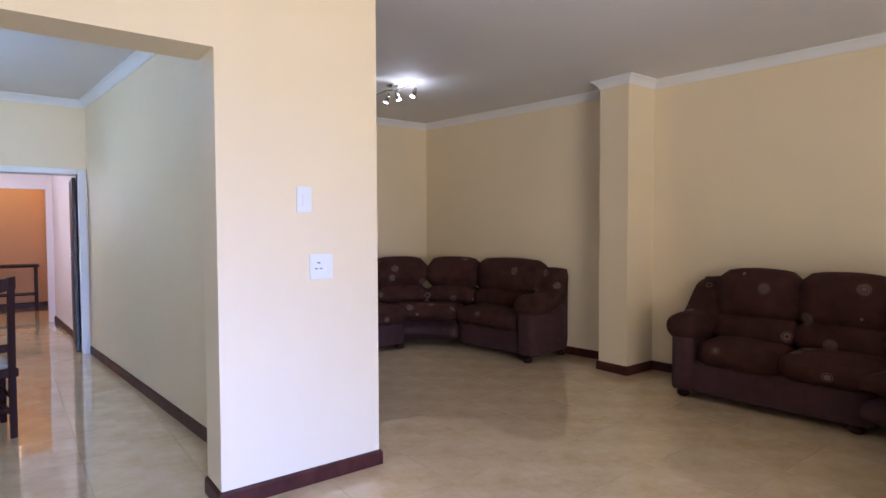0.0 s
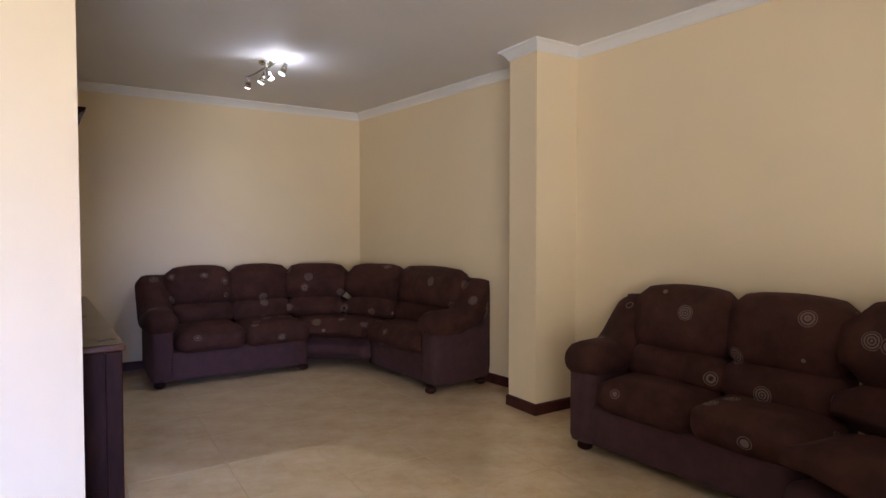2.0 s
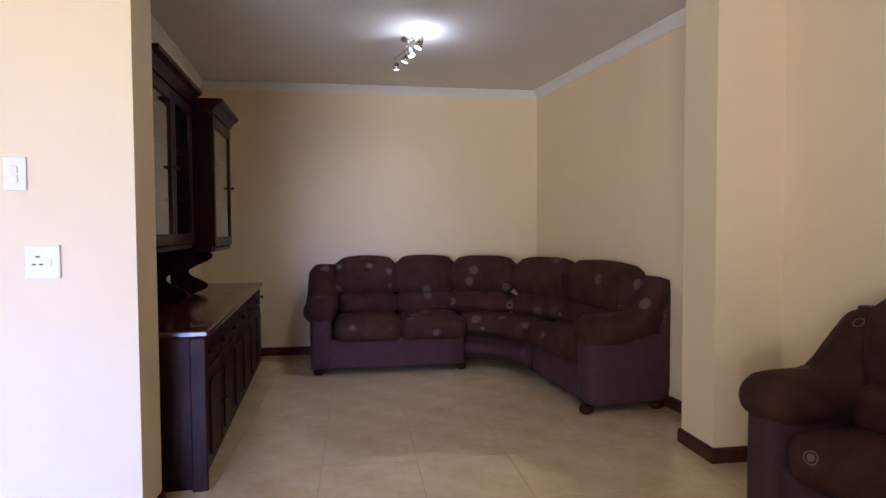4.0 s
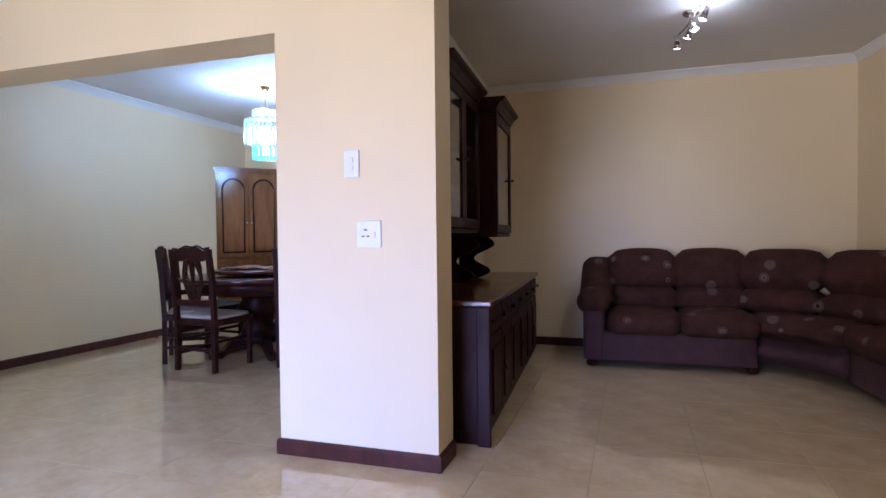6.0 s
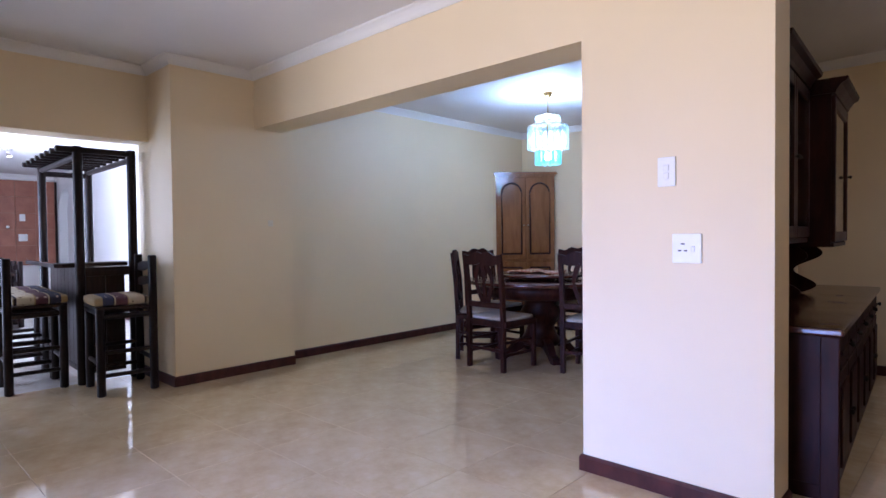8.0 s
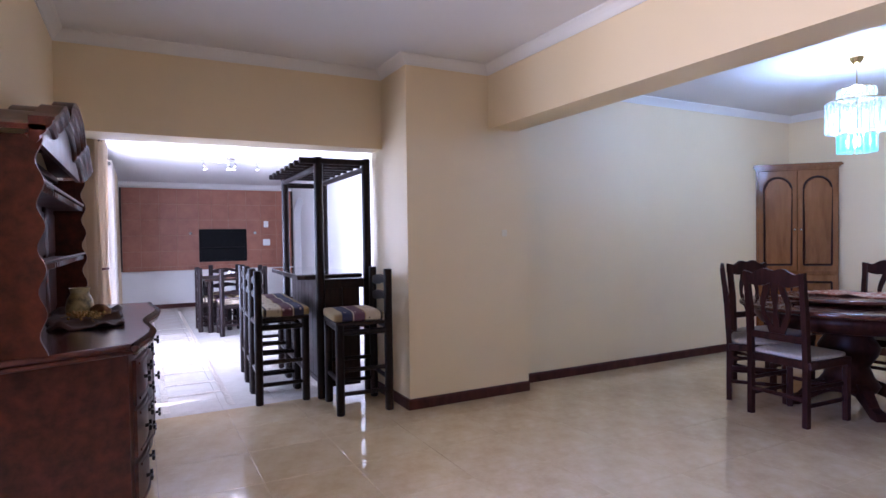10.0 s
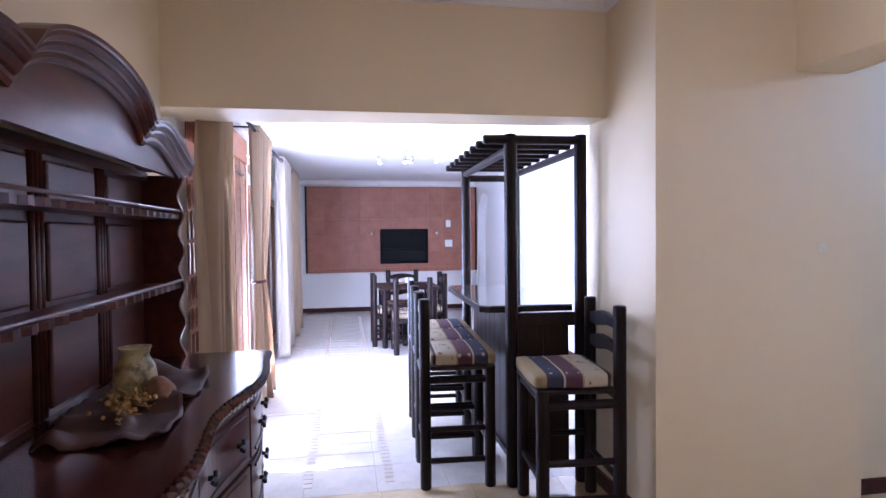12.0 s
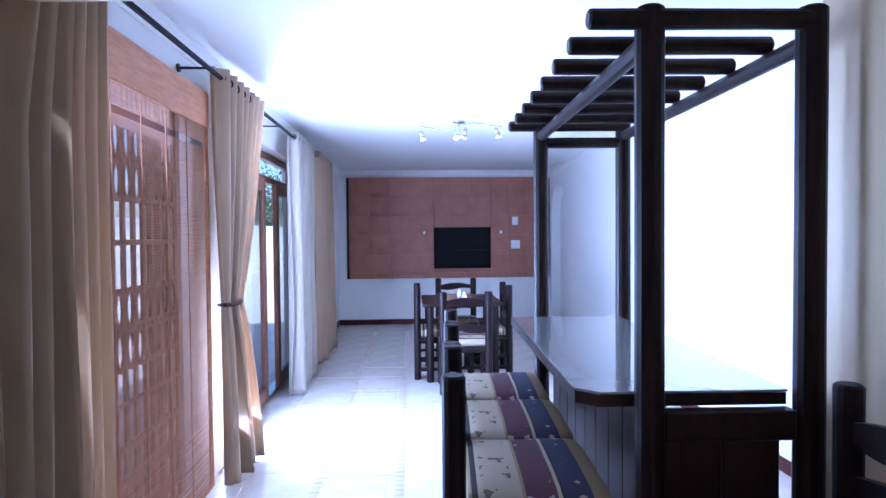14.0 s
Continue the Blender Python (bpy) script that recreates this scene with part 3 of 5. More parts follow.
def hutch(y0, y1, depth, z0, z1, shelves, low):
    x1 = X0 + depth
    part("side_panel", boxes(((X0, y0, z0), (x1, y0 + 0.022, z1), 0.002)), MAHOGANY, wu)
    part("side_panel", boxes(((X0, y1 - 0.022, z0), (x1, y1, z1), 0.002)), MAHOGANY, wu)
    part("back_board", boxes(((X0, y0 + 0.022, low), (X0 + 0.012, y1 - 0.022, z1))), MAHOGANY, wu)
    part("bottom_board", boxes(((X0 + 0.012, y0 + 0.022, z0), (x1 + 0.012, y1 - 0.022, z0 + 0.025), 0.004)), MAHOGANY, wu)
    for z in shelves:
        part("shelf", boxes(((X0 + 0.012, y0 + 0.022, z), (x1 - 0.03, y1 - 0.022, z + 0.018))), MAHOGANY, wu)
    m = max(1, round((y1 - y0) / 0.45))
    w = (y1 - y0) / m
    for i in range(m):
        a, c = y0 + i * w + 0.003, y0 + (i + 1) * w - 0.003
        fr = part("glazed_door", boxes(((x1, a, z0 + 0.03), (x1 + 0.02, a + 0.05, z1 - 0.02), 0.004), ((x1, c - 0.05, z0 + 0.03), (x1 + 0.02, c, z1 - 0.02), 0.004),
                                       ((x1, a + 0.05, z0 + 0.03), (x1 + 0.02, c - 0.05, z0 + 0.09), 0.004), ((x1, a + 0.05, z1 - 0.09), (x1 + 0.02, c - 0.05, z1 - 0.02), 0.004)), MAHOGANY, wu)
        part("pane", boxes(((x1 + 0.006, a + 0.05, z0 + 0.09), (x1 + 0.010, c - 0.05, z1 - 0.09))), GLASS_M, fr)
        bm = bmesh.new()
        lathe(bm, [(0.004, 0), (0.010, 0.012), (0.011, 0.02), (0.004, 0.026)], 10)
        k = part("knob", bm, IRON, fr, "dark metal knob", True)
        k.location, k.rotation_euler = (x1 + 0.02, c - 0.025 if i % 2 == 0 else a + 0.025, (z0 + z1) / 2), (0, radians(90), 0)
    bm = bmesh.new()
    prof = [(0, 0), (0.02, 0), (0.028, 0.02), (0.05, 0.05), (0.075, 0.065), (0.08, 0.085), (0, 0.085)]
    extrude_outline(bm, [(x1 + o, y0 - 0.02, z1 + z - 0.01) for o, z in prof], (0, y1 - y0 + 0.04, 0))
    box(bm, (X0, y0 - 0.02, z1 - 0.009), (x1 + 0.001, y1 + 0.02, z1 + 0.074))
    part("crown_moulding", bm, MAHOGANY, wu)


hutch(3.22, 4.15, 0.30, 1.13, 2.03, (1.42, 1.70), 0.77)
hutch(4.17, 4.84, 0.42, 1.10, 1.99, (1.40, 1.72), 1.10)
for y in (3.22, 4.19, 4.81):
    bracket(wu, X0 + 0.013, X0 + 0.33, y, 0.771, 1.10)


# ceiling spotlight bar
def spotlight(name, at, length, turn, heads, colour, watts, label, drop=0.0):
    root = thing(name, at, label, "lamp", turn=turn)
    bm = bmesh.new()
    lathe(bm, [(0.05, -0.02), (0.055, -0.012), (0.055, -0.002)], 20)
    part("rose", bm, STEEL, root, smooth=True)
    bm = bmesh.new()
    rod(bm, (0, 0, -0.05), (0, 0, -0.018), 0.010)
    part("stem", bm, STEEL, root)
    bm = bmesh.new()
    n = 16
    pts = [Vector((length * (i / n - 0.5), 0.035 * math.sin(2 * math.pi * i / n), -0.05 + 0.016 * math.cos(3 * math.pi * i / n))) for i in range(n + 1)]
    for p, q in zip(pts, pts[1:]):
        rod(bm, p, q, 0.006, n=8)
    part("rail", bm, STEEL, root, smooth=True)
    for k, (px, ax, ay) in enumerate(heads):
        y = 0.035 * math.sin(2 * math.pi * (px / length + 0.5))
        d = Vector((ax, ay, -1.3)).normalized()
        base = Vector((px, y, -0.06))
        h = new("spot_head")
        h.parent = root
        bm = bmesh.new()
        rod(bm, base, base + Vector((0, 0, -0.03)), 0.005, n=8)
        part("arm", bm, STEEL, h)
        c0 = base + Vector((0, 0, -0.035))
        bm = bmesh.new()
        rod(bm, c0 - d * 0.02, c0 + d * 0.03, 0.014, 0.022, 14)
        rod(bm, c0 + d * 0.03, c0 + d * 0.06, 0.022, 0.027, 14)
        part("shade", bm, STEEL, h, smooth=True)
        bm = bmesh.new()
        rod(bm, c0 + d * 0.0605, c0 + d * 0.066, 0.024, 0.020, 14)
        part("bulb", bm, colour, h, "lit bulb")
        lamp = new("spot_lamp", bpy.data.lights.new("spot_lamp", "SPOT"))
        lamp.data.energy, lamp.data.spot_size, lamp.data.spot_blend, lamp.data.shadow_soft_size = watts, radians(100), 0.7, 0.02
        lamp.data.color = (0.95, 0.93, 1.0)
        lamp.parent = root
        lamp.matrix_basis = look(c0 + d * 0.075, c0 + d * 1.0)
    return root


LIT = glow("lit_bulb", (1.0, 0.97, 0.92), 14)
LIT_COOL = glow("lit_cool_bulb", (0.85, 0.95, 1.0), 14)
spotlight("ceiling_spotlight", (3.44, 4.65, CEIL_Z), 0.62, 106, [(-0.28, 0.25, 0.5), (-0.07, -0.3, -0.4), (0.07, 0.5, 0.35), (0.28, 0.7, -0.2)], LIT, 4.0,
          "brushed steel ceiling bar with four lit spotlights")
# added bare point lamp that brightens the ceiling round the spotlight bar
bulb("ceiling_fill", (3.50, 4.50, CEIL_Z - 0.13), 2.2, (0.9, 0.92, 1.0), 0.03)


# plates on the walls
def plate(name, lo, hi, face, label, rows=1, socket=False):
    """A white plate on a wall; face is the direction it faces."""
    bm = bmesh.new()
    box(bm, lo, hi, 0.003, 2)
    root = tagged(part(name, bm, WHITE_PLASTIC), label, "switch" if not socket else "socket")
    c = [(a + b_) / 2 for a, b_ in zip(lo, hi)]
    if face == "-y":
        y = lo[1]
        if socket:
            for dx, dz, w, h in ((-0.016, 0.020, 0.008, 0.003), (-0.030, -0.010, 0.007, 0.003), (-0.004, -0.010, 0.007, 0.003)):
                part("pin_slot", boxes(((c[0] + dx - w, y - 0.001, c[2] + dz - h), (c[0] + dx + w, y + 0.002, c[2] + dz + h))), DARK_SLOT, root, "dark pin slot")
            bm = bmesh.new()
            box(bm, (c[0] + 0.022, y - 0.005, c[2] - 0.016), (c[0] + 0.036, y + 0.001, c[2] + 0.010), 0.002)
            part("rocker", bm, WHITE_PLASTIC, root)
        else:
            for i in range(2):
                bm = bmesh.new()
                box(bm, (c[0] - 0.012, y - 0.006, c[2] - 0.034 + i * 0.036), (c[0] + 0.012, y + 0.001, c[2] - 0.006 + i * 0.036), 0.002)
                part("rocker", bm, WHITE_PLASTIC, root)
    return root


plate("light_switch", (1.709, STUB_Y - 0.010, 1.400), (1.790, STUB_Y, 1.531), "-y", "white two-rocker light switch plate on the cream wall")
plate("wall_socket", (1.776, STUB_Y - 0.012, 1.058), (1.902, STUB_Y, 1.187), "-y", "white square three-pin wall socket with a rocker", socket=True)
bm = bmesh.new()
box(bm, (east(1.06) - 0.04, 1.00, 2.36), (east(1.06), 1.10, 2.49), 0.006)
al = tagged(part("alarm_sensor", bm, plain("aged_ivory_plastic", (0.50, 0.36, 0.13), 0.4)), "aged ivory plastic alarm sensor high on the wall", "sensor")
bm = bmesh.new()
box(bm, (east(1.06) - 0.046, 1.02, 2.42), (east(1.06) - 0.039, 1.08, 2.475), 0.003)
part("lens", bm, DARK_SLOT, al, "dark sensor lens")

# ---- dining room ----
SEAT_CLOTH = plain("cream_seat_cloth", (0.50, 0.44, 0.36), 0.9, vary=0.3, scale=60)


def dining_chair(at, turn):
    """Splat-back chair facing local +y, back legs at y = 0."""
    root = thing("dining_chair", at, "dark mahogany splat-back dining chair with a cream seat pad", "chair", "chairs round the dining table", turn)
    w = 0.20
    for sx in (-1, 1):
        bm = bmesh.new()
        prof = [(-0.018, 0), (0.020, 0), (0.022, 0.43), (0.008, 0.75), (-0.030, 1.02), (-0.062, 1.02), (-0.034, 0.75), (-0.016, 0.43)]
        extrude_outline(bm, [(sx * w - 0.018, y, z) for y, z in prof], (0.036, 0, 0))
        part("back_leg", bm, MAHOGANY, root)
        bm = bmesh.new()
        box(bm, (sx * (w + 0.015) - 0.02, 0.385, 0), (sx * (w + 0.015) + 0.02, 0.425, 0.43), 0.005)
        part("front_leg", bm, MAHOGANY, root)
        for z in (0.13, 0.24):
            part("stretcher", boxes(((sx * w - 0.009, 0.02, z), (sx * w + 0.009, 0.39, z + 0.026), 0.003)), MAHOGANY, root)
    for y, z in ((0.0, 0.17), (0.40, 0.20)):
        part("stretcher", boxes(((-w, y - 0.009, z), (w, y + 0.009, z + 0.026), 0.003)), MAHOGANY, root)
    bm = bmesh.new()
    box(bm, (-w - 0.035, -0.005, 0.385), (w + 0.035, 0.43, 0.44), 0.008, 2)
    part("seat_frame", bm, MAHOGANY, root)
    bm = bmesh.new()
    cushion(bm, (-w - 0.01, 0.03, 0.43), (w + 0.01, 0.42, 0.475), 0.02, 0.012, 5)
    part("seat_pad", bm, SEAT_CLOTH, root, "cream cloth seat pad", True)
    # crest rail, a shaped board
    bm = bmesh.new()
    top = [(-w - 0.022 + (2 * w + 0.044) * i / 20, 1.015 + 0.028 * math.sin(math.pi * i / 20) ** 2 + 0.010 * math.cos(6 * math.pi * i / 20)) for i in range(21)]
    low = [(x, 0.935 + 0.012 * math.cos(4 * math.pi * i / 20)) for i, (x, _) in enumerate(top)]
    extrude_outline(bm, [(x, -0.056, z) for x, z in top] + [(x, -0.056, z) for x, z in reversed(low)], (0, 0.024, 0))
    part("crest_rail", bm, MAHOGANY, root)
    part("lower_rail", boxes(((-w, -0.016, 0.55), (w, 0.008, 0.60), 0.004)), MAHOGANY, root)
    # vase-shaped splat with pierced slots: an outer pair of curved staves and a middle stave
    for sx in (-1, 0, 1):
        bm = bmesh.new()
        n = 14
        left, right = [], []
        for i in range(n + 1):
            t = i / n
            mid = sx * (0.030 + 0.052 * math.sin(math.pi * t) ** 1.5 + 0.018 * t)
            half = 0.012 + 0.012 * abs(math.cos(math.pi * t))
            y = -0.006 - 0.040 * t
            left.append((mid - half, y, 0.59 + 0.36 * t))
            right.append((mid + half, y, 0.59 + 0.36 * t))
        extrude_outline(bm, left + right[::-1], (0, 0.014, 0))
        part("splat", bm, MAHOGANY, root)
    return root


TC = Vector((-0.38, 5.0, 0))
first = None
for ang in (-93, -144, -31, 97, 172, 38):
    a = radians(ang)
    rad = 0.80 if ang in (-93, -144) else 0.86
    p = TC + Vector((math.cos(a), math.sin(a), 0)) * rad
    if ang == -31:
        p, ang = Vector((0.36, 4.56, 0)), -80
    if first is None:
        first = dining_chair((p.x, p.y, 0), ang + 90)
    else:
        copy_thing(first, pose(p.x, p.y, 0, 0, 0, ang + 90))

dt = thing("dining_table", (TC.x, TC.y, 0), "round dark mahogany pedestal dining table with a turntable", "table")
bm = bmesh.new()
lathe(bm, [(0.66, 0.715), (0.70, 0.722), (0.72, 0.735), (0.725, 0.748), (0.715, 0.758), (0.70, 0.760)], 64)
part("tabletop", bm, MAHOGANY_X, dt, "polished round mahogany top", True)
bm = bmesh.new()
lathe(bm, [(0.55, 0.60), (0.58, 0.61), (0.60, 0.64), (0.62, 0.665), (0.62, 0.715)], 48)
part("apron", bm, MAHOGANY, dt, smooth=True)
bm = bmesh.new()
lathe(bm, [(0.18, 0.12), (0.20, 0.16), (0.16, 0.22), (0.13, 0.30), (0.18, 0.38), (0.20, 0.44), (0.15, 0.52), (0.18, 0.58), (0.30, 0.62)], 28)
part("pedestal", bm, MAHOGANY, dt, smooth=True)
for k in range(4):
    a = radians(45 + 90 * k + 8)
    d = Vector((math.cos(a), math.sin(a), 0))
    s = Vector((-d.y, d.x, 0)) * 0.035
    bm = bmesh.new()
    prof = [(0.08, 0.14), (0.16, 0.20), (0.26, 0.16), (0.34, 0.07), (0.42, 0.055), (0.43, 0.0), (0.35, 0.0), (0.27, 0.05), (0.16, 0.10), (0.08, 0.10)]
    extrude_outline(bm, [d * r - s + Vector((0, 0, z)) for r, z in prof], s * 2)
    part("leg", bm, MAHOGANY, dt)
bm = bmesh.new()
lathe(bm, [(0.08, 0.760), (0.09, 0.775), (0.40, 0.785), (0.425, 0.795), (0.43, 0.808), (0.42, 0.816), (0.40, 0.818)], 56)
part("turntable", bm, MAHOGANY_X, dt, "polished mahogany turntable", True)

# folded woven cloth and a shallow basket on the turntable
bm = bmesh.new()
n = 14
grid = []
for i in range(n + 1):
    row = []
    for j in range(n + 1):
        x, y = (i / n - 0.5) * 0.52, (j / n - 0.5) * 0.34
        z = 0.824 + 0.030 * max(0, noise.noise(Vector((x * 9, y * 11, 2.3)))) + 0.018 * max(0, 1 - (x * x + y * y) / 0.04)
        row.append(bm.verts.new((x + 0.03 * noise.noise(Vector((y * 8, 1, 0))), y + 0.03 * noise.noise(Vector((x * 8, 5, 0))), z)))
    grid.append(row)
faces = [bm.faces.new((grid[i][j], grid[i + 1][j], grid[i + 1][j + 1], grid[i][j + 1])) for i in range(n) for j in range(n)]
r = bmesh.ops.extrude_face_region(bm, geom=faces)
for v in r["geom"]:
    if isinstance(v, bmesh.types.BMVert):
        v.co.z -= 0.006
CLOTH_R, nt, b = node_mat("rust_woven_cloth", 0.9)
nt.links.new(ramp(nt, noise_tex(nt, 26, 3, 0.5, (1, 3, 1)), [(0.38, (0.22, 0.055, 0.025)), (0.5, (0.35, 0.13, 0.06)), (0.60, (0.55, 0.45, 0.33)), (0.68, (0.25, 0.07, 0.03))]), b.inputs["Base Color"])
cloth = tagged(part("table_runner", bm, CLOTH_R, smooth=True), "rumpled rust and cream woven cloth on the turntable", "cloth")
cloth.location, cloth.rotation_euler = (TC.x - 0.02, TC.y - 0.02, 0), (0, 0, radians(25))

# corner cupboard
cc = thing("corner_cupboard", (DW_X + 0.004, DN_Y - 0.05, 0), "tall glossy honey-brown oak corner cupboard with arched panels", "cupboard")
L = 0.575
bm = bmesh.new()
extrude_outline(bm, [(0, 0, 0.06), (0, -L, 0.06), (L, 0, 0.06)], (0, 0, 1.94))
part("body", bm, OAK, cc)
bm = bmesh.new()
extrude_outline(bm, [(0, 0, 0), (0, -L + 0.03, 0), (L - 0.03, 0, 0)], (0, 0, 0.06))
part("plinth", bm, OAK, cc)
bm = bmesh.new()
for e, z0, z1 in ((0.02, 2.0, 2.018), (0.045, 2.018, 2.04), (0.03, 2.04, 2.052)):
    extrude_outline(bm, [(0, 0, z0), (0, -L - e, z0), (L + e, 0, z0)], (0, 0, z1 - z0))
part("crown_moulding", bm, OAK, cc)
face = new("front")
face.parent = cc
face.matrix_basis = Matrix.Translation((0, -L, 0)) @ Matrix.Rotation(radians(45), 4, "Z")
FW = L * math.sqrt(2)
for k in range(2):
    x0, x1 = 0.02 + k * (FW / 2 - 0.018), 0.02 + (k + 1) * (FW / 2 - 0.018)
    for z0, z1, arch in ((0.10, 0.82, False), (0.86, 1.98, True)):
        d = part("door", boxes(((x0 + 0.002, -0.022, z0), (x1 - 0.002, -0.001, z1), 0.004)), OAK, cc)
        d.matrix_basis = face.matrix_basis.copy()
        bm = bmesh.new()
        u0, u1, v0, v1 = x0 + 0.06, x1 - 0.06, z0 + 0.07, z1 - 0.08
        pts = [(u0, -0.040, v0), (u1, -0.040, v0)]
        if arch:
            c, rr = (u0 + u1) / 2, (u1 - u0) / 2
            pts += [(c + rr * math.cos(math.pi * i / 14), -0.040, v1 - rr + rr * math.sin(math.pi * i / 14)) for i in range(15)]
        else:
            pts += [(u1, -0.040, v1), (u0, -0.040, v1)]
        extrude_outline(bm, pts, (0, 0.019, 0))
        bmesh.ops.bevel(bm, geom=[e for e in bm.edges if all(abs(v.co.y + 0.040) < 1e-5 for v in e.verts)], offset=0.018, segments=2, affect="EDGES")
        part("panel", bm, OAK, d)
        bm = bmesh.new()
        for (pa, pb) in zip(pts, pts[1:] + pts[:1]):
            rod(bm, (pa[0], -0.022, pa[2]), (pb[0], -0.022, pb[2]), 0.011, n=6)
        part("panel_moulding", bm, MAHOGANY, d, "darker moulding round the panel")
        bm = bmesh.new()
        lathe(bm, [(0.005, 0), (0.012, 0.014), (0.010, 0.022)], 10)
        kn = part("knob", bm, STEEL, d, "small brass knob", True)
        kn.location, kn.rotation_euler = (x1 - 0.03 if k == 0 else x0 + 0.03, -0.022, (z0 + z1) / 2 - 0.1), (radians(90), 0, 0)
bpy.data.objects.remove(face)

# chandelier: tiers of hanging glass rods, lit
CRYSTAL, nt, b = node_mat("clear_crystal", 0.05)
b.inputs["Transmission Weight"].default_value, b.inputs["IOR"].default_value = 0.85, 1.4
b.inputs["Base Color"].default_value = (0.80, 0.95, 1.0, 1)
b.inputs["Emission Color"].default_value = (0.70, 0.92, 1.0, 1)
b.inputs["Emission Strength"].default_value = 0.06
AQUA, nt, b = node_mat("aqua_glass", 0.08)
b.inputs["Transmission Weight"].default_value, b.inputs["IOR"].default_value = 0.8, 1.4
b.inputs["Base Color"].default_value = (0.30, 0.80, 0.90, 1)
b.inputs["Emission Color"].default_value = (0.35, 0.85, 0.95, 1)
b.inputs["Emission Strength"].default_value = 0.2
BRASS = plain("brass", (0.62, 0.44, 0.20), 0.25, 1.0)
ch = thing("chandelier", (-0.47, 5.29, CEIL_Z), "lit glass rod chandelier with aqua lower tier hanging over the table", "chandelier")
bm = bmesh.new()
lathe(bm, [(0.010, -0.07), (0.030, -0.05), (0.055, -0.01), (0.055, -0.001)], 20)
part("ceiling_cup", bm, BRASS, ch, smooth=True)
bm = bmesh.new()
rod(bm, (0, 0, -0.24), (0, 0, -0.07), 0.005, n=8)
part("chain", bm, BRASS, ch)
for r_, z in ((0.11, -0.245), (0.19, -0.345), (0.115, -0.60)):
    bm = bmesh.new()
    m = 36
    for i in range(m):
        a, c = 2 * math.pi * i / m, 2 * math.pi * (i + 1) / m
        rod(bm, (r_ * math.cos(a), r_ * math.sin(a), z), (r_ * math.cos(c), r_ * math.sin(c), z), 0.006, n=6)
    for k in range(3):
        a = 2 * math.pi * k / 3
        rod(bm, (0, 0, z), (r_ * math.cos(a), r_ * math.sin(a), z), 0.004, n=6)
    part("ring", bm, BRASS, ch)
bm = bmesh.new()
rod(bm, (0, 0, -0.60), (0, 0, -0.24), 0.008, n=8)
part("stem", bm, BRASS, ch)
for r_, z0, z1, count, mat in ((0.11, -0.33, -0.250, 14, CRYSTAL), (0.19, -0.585, -0.350, 22, CRYSTAL), (0.115, -0.74, -0.605, 13, AQUA)):
    for i in range(count):
        a = 2 * math.pi * i / count
        bm = bmesh.new()
        rod(bm, (r_ * math.cos(a), r_ * math.sin(a), z0), (r_ * math.cos(a), r_ * math.sin(a), z1), 0.020, n=6)
        part("glass_rod", bm, mat, ch)
bm = bmesh.new()
lathe(bm, [(0.01, -0.70), (0.028, -0.68), (0.034, -0.655), (0.026, -0.63), (0.012, -0.61)], 14)
part("bulb", bm, LIT_COOL, ch, "lit bulb", True)
bulb("chandelier_lamp", (-0.47, 5.29, CEIL_Z - 0.21), 40, (0.46, 0.66, 1.0), 0.06)
bulb("chandelier_lamp", (-0.47, 5.29, CEIL_Z - 0.49), 32, (0.46, 0.66, 1.0), 0.10)

# small switch on the pier
bm = bmesh.new()
box(bm, (PIER_X, 2.945, 1.29), (PIER_X + 0.008, 2.995, 1.345), 0.003)
tagged(part("light_switch", bm, plain("cream_plastic", (0.84, 0.76, 0.60), 0.4)), "cream light switch plate on the pier", "switch")

# seen through the far doorway: a desk in the end room
dk = thing("side_table", (0.62, 11.55, 0), "dark wooden side table in the far room", "table")
part("top", boxes(((-0.35, -0.2, 0.70), (0.35, 0.2, 0.74), 0.006)), MAHOGANY, dk)
for sx in (-1, 1):
    for sy in (-1, 1):
        part("leg", boxes(((sx * 0.31 - 0.02, sy * 0.16 - 0.02, 0), (sx * 0.31 + 0.02, sy * 0.16 + 0.02, 0.70), 0.004)), MAHOGANY, dk)
part("shelf", boxes(((-0.29, -0.16, 0.25), (0.29, 0.16, 0.27))), MAHOGANY, dk)
# open door leaf in the corridor
dr = thing("door_1", (DOOR_R - 0.02, DN_Y + 0.16, 0), "dark wooden door standing open into the corridor", "door", turn=-2.5)
part("leaf", boxes(((-0.017, 0, 0.01), (0.017, 0.78, 1.86), 0.004)), DARK_PANEL, dr)
part("latch_plate", boxes(((-0.022, 0.70, 0.95), (-0.018, 0.74, 1.12))), STEEL, dr, "steel latch plate")
# added fill for the pink corridor wall; the wall behind it has no window
area("corridor_fill", (-0.35, 8.6, 1.6), (1.2, 8.7, 1.2), 0.9, 1.2, 22, (0.85, 0.86, 1.0))
# added warm fill that brightens the ochre far room, without any fitting
bulb("far_room_fill", (0.6, 11.2, 2.3), 9, (1.0, 0.72, 0.4), 0.08)

# ---- hall dresser ----
D0, D1, DB, DF, DZ = -2.105, -0.335, S_Y + 0.004, 0.372, 0.905
ds = thing("dresser", (0, 0, 0), "large carved dark mahogany dresser with an arched plate rack on top", "dresser")
DC = (D0 + D1) / 2
DE = D1 - 0.155  # front end of the canted near side


def front_line(x, k=1.0):
    """The serpentine front of the chest."""
    t = (x - DC) / ((D1 - D0) / 2)
    return DF + 0.006 - 0.045 * t - 0.022 * k * math.cos(t * math.pi * 2.2) - 0.02 * abs(t) ** 8


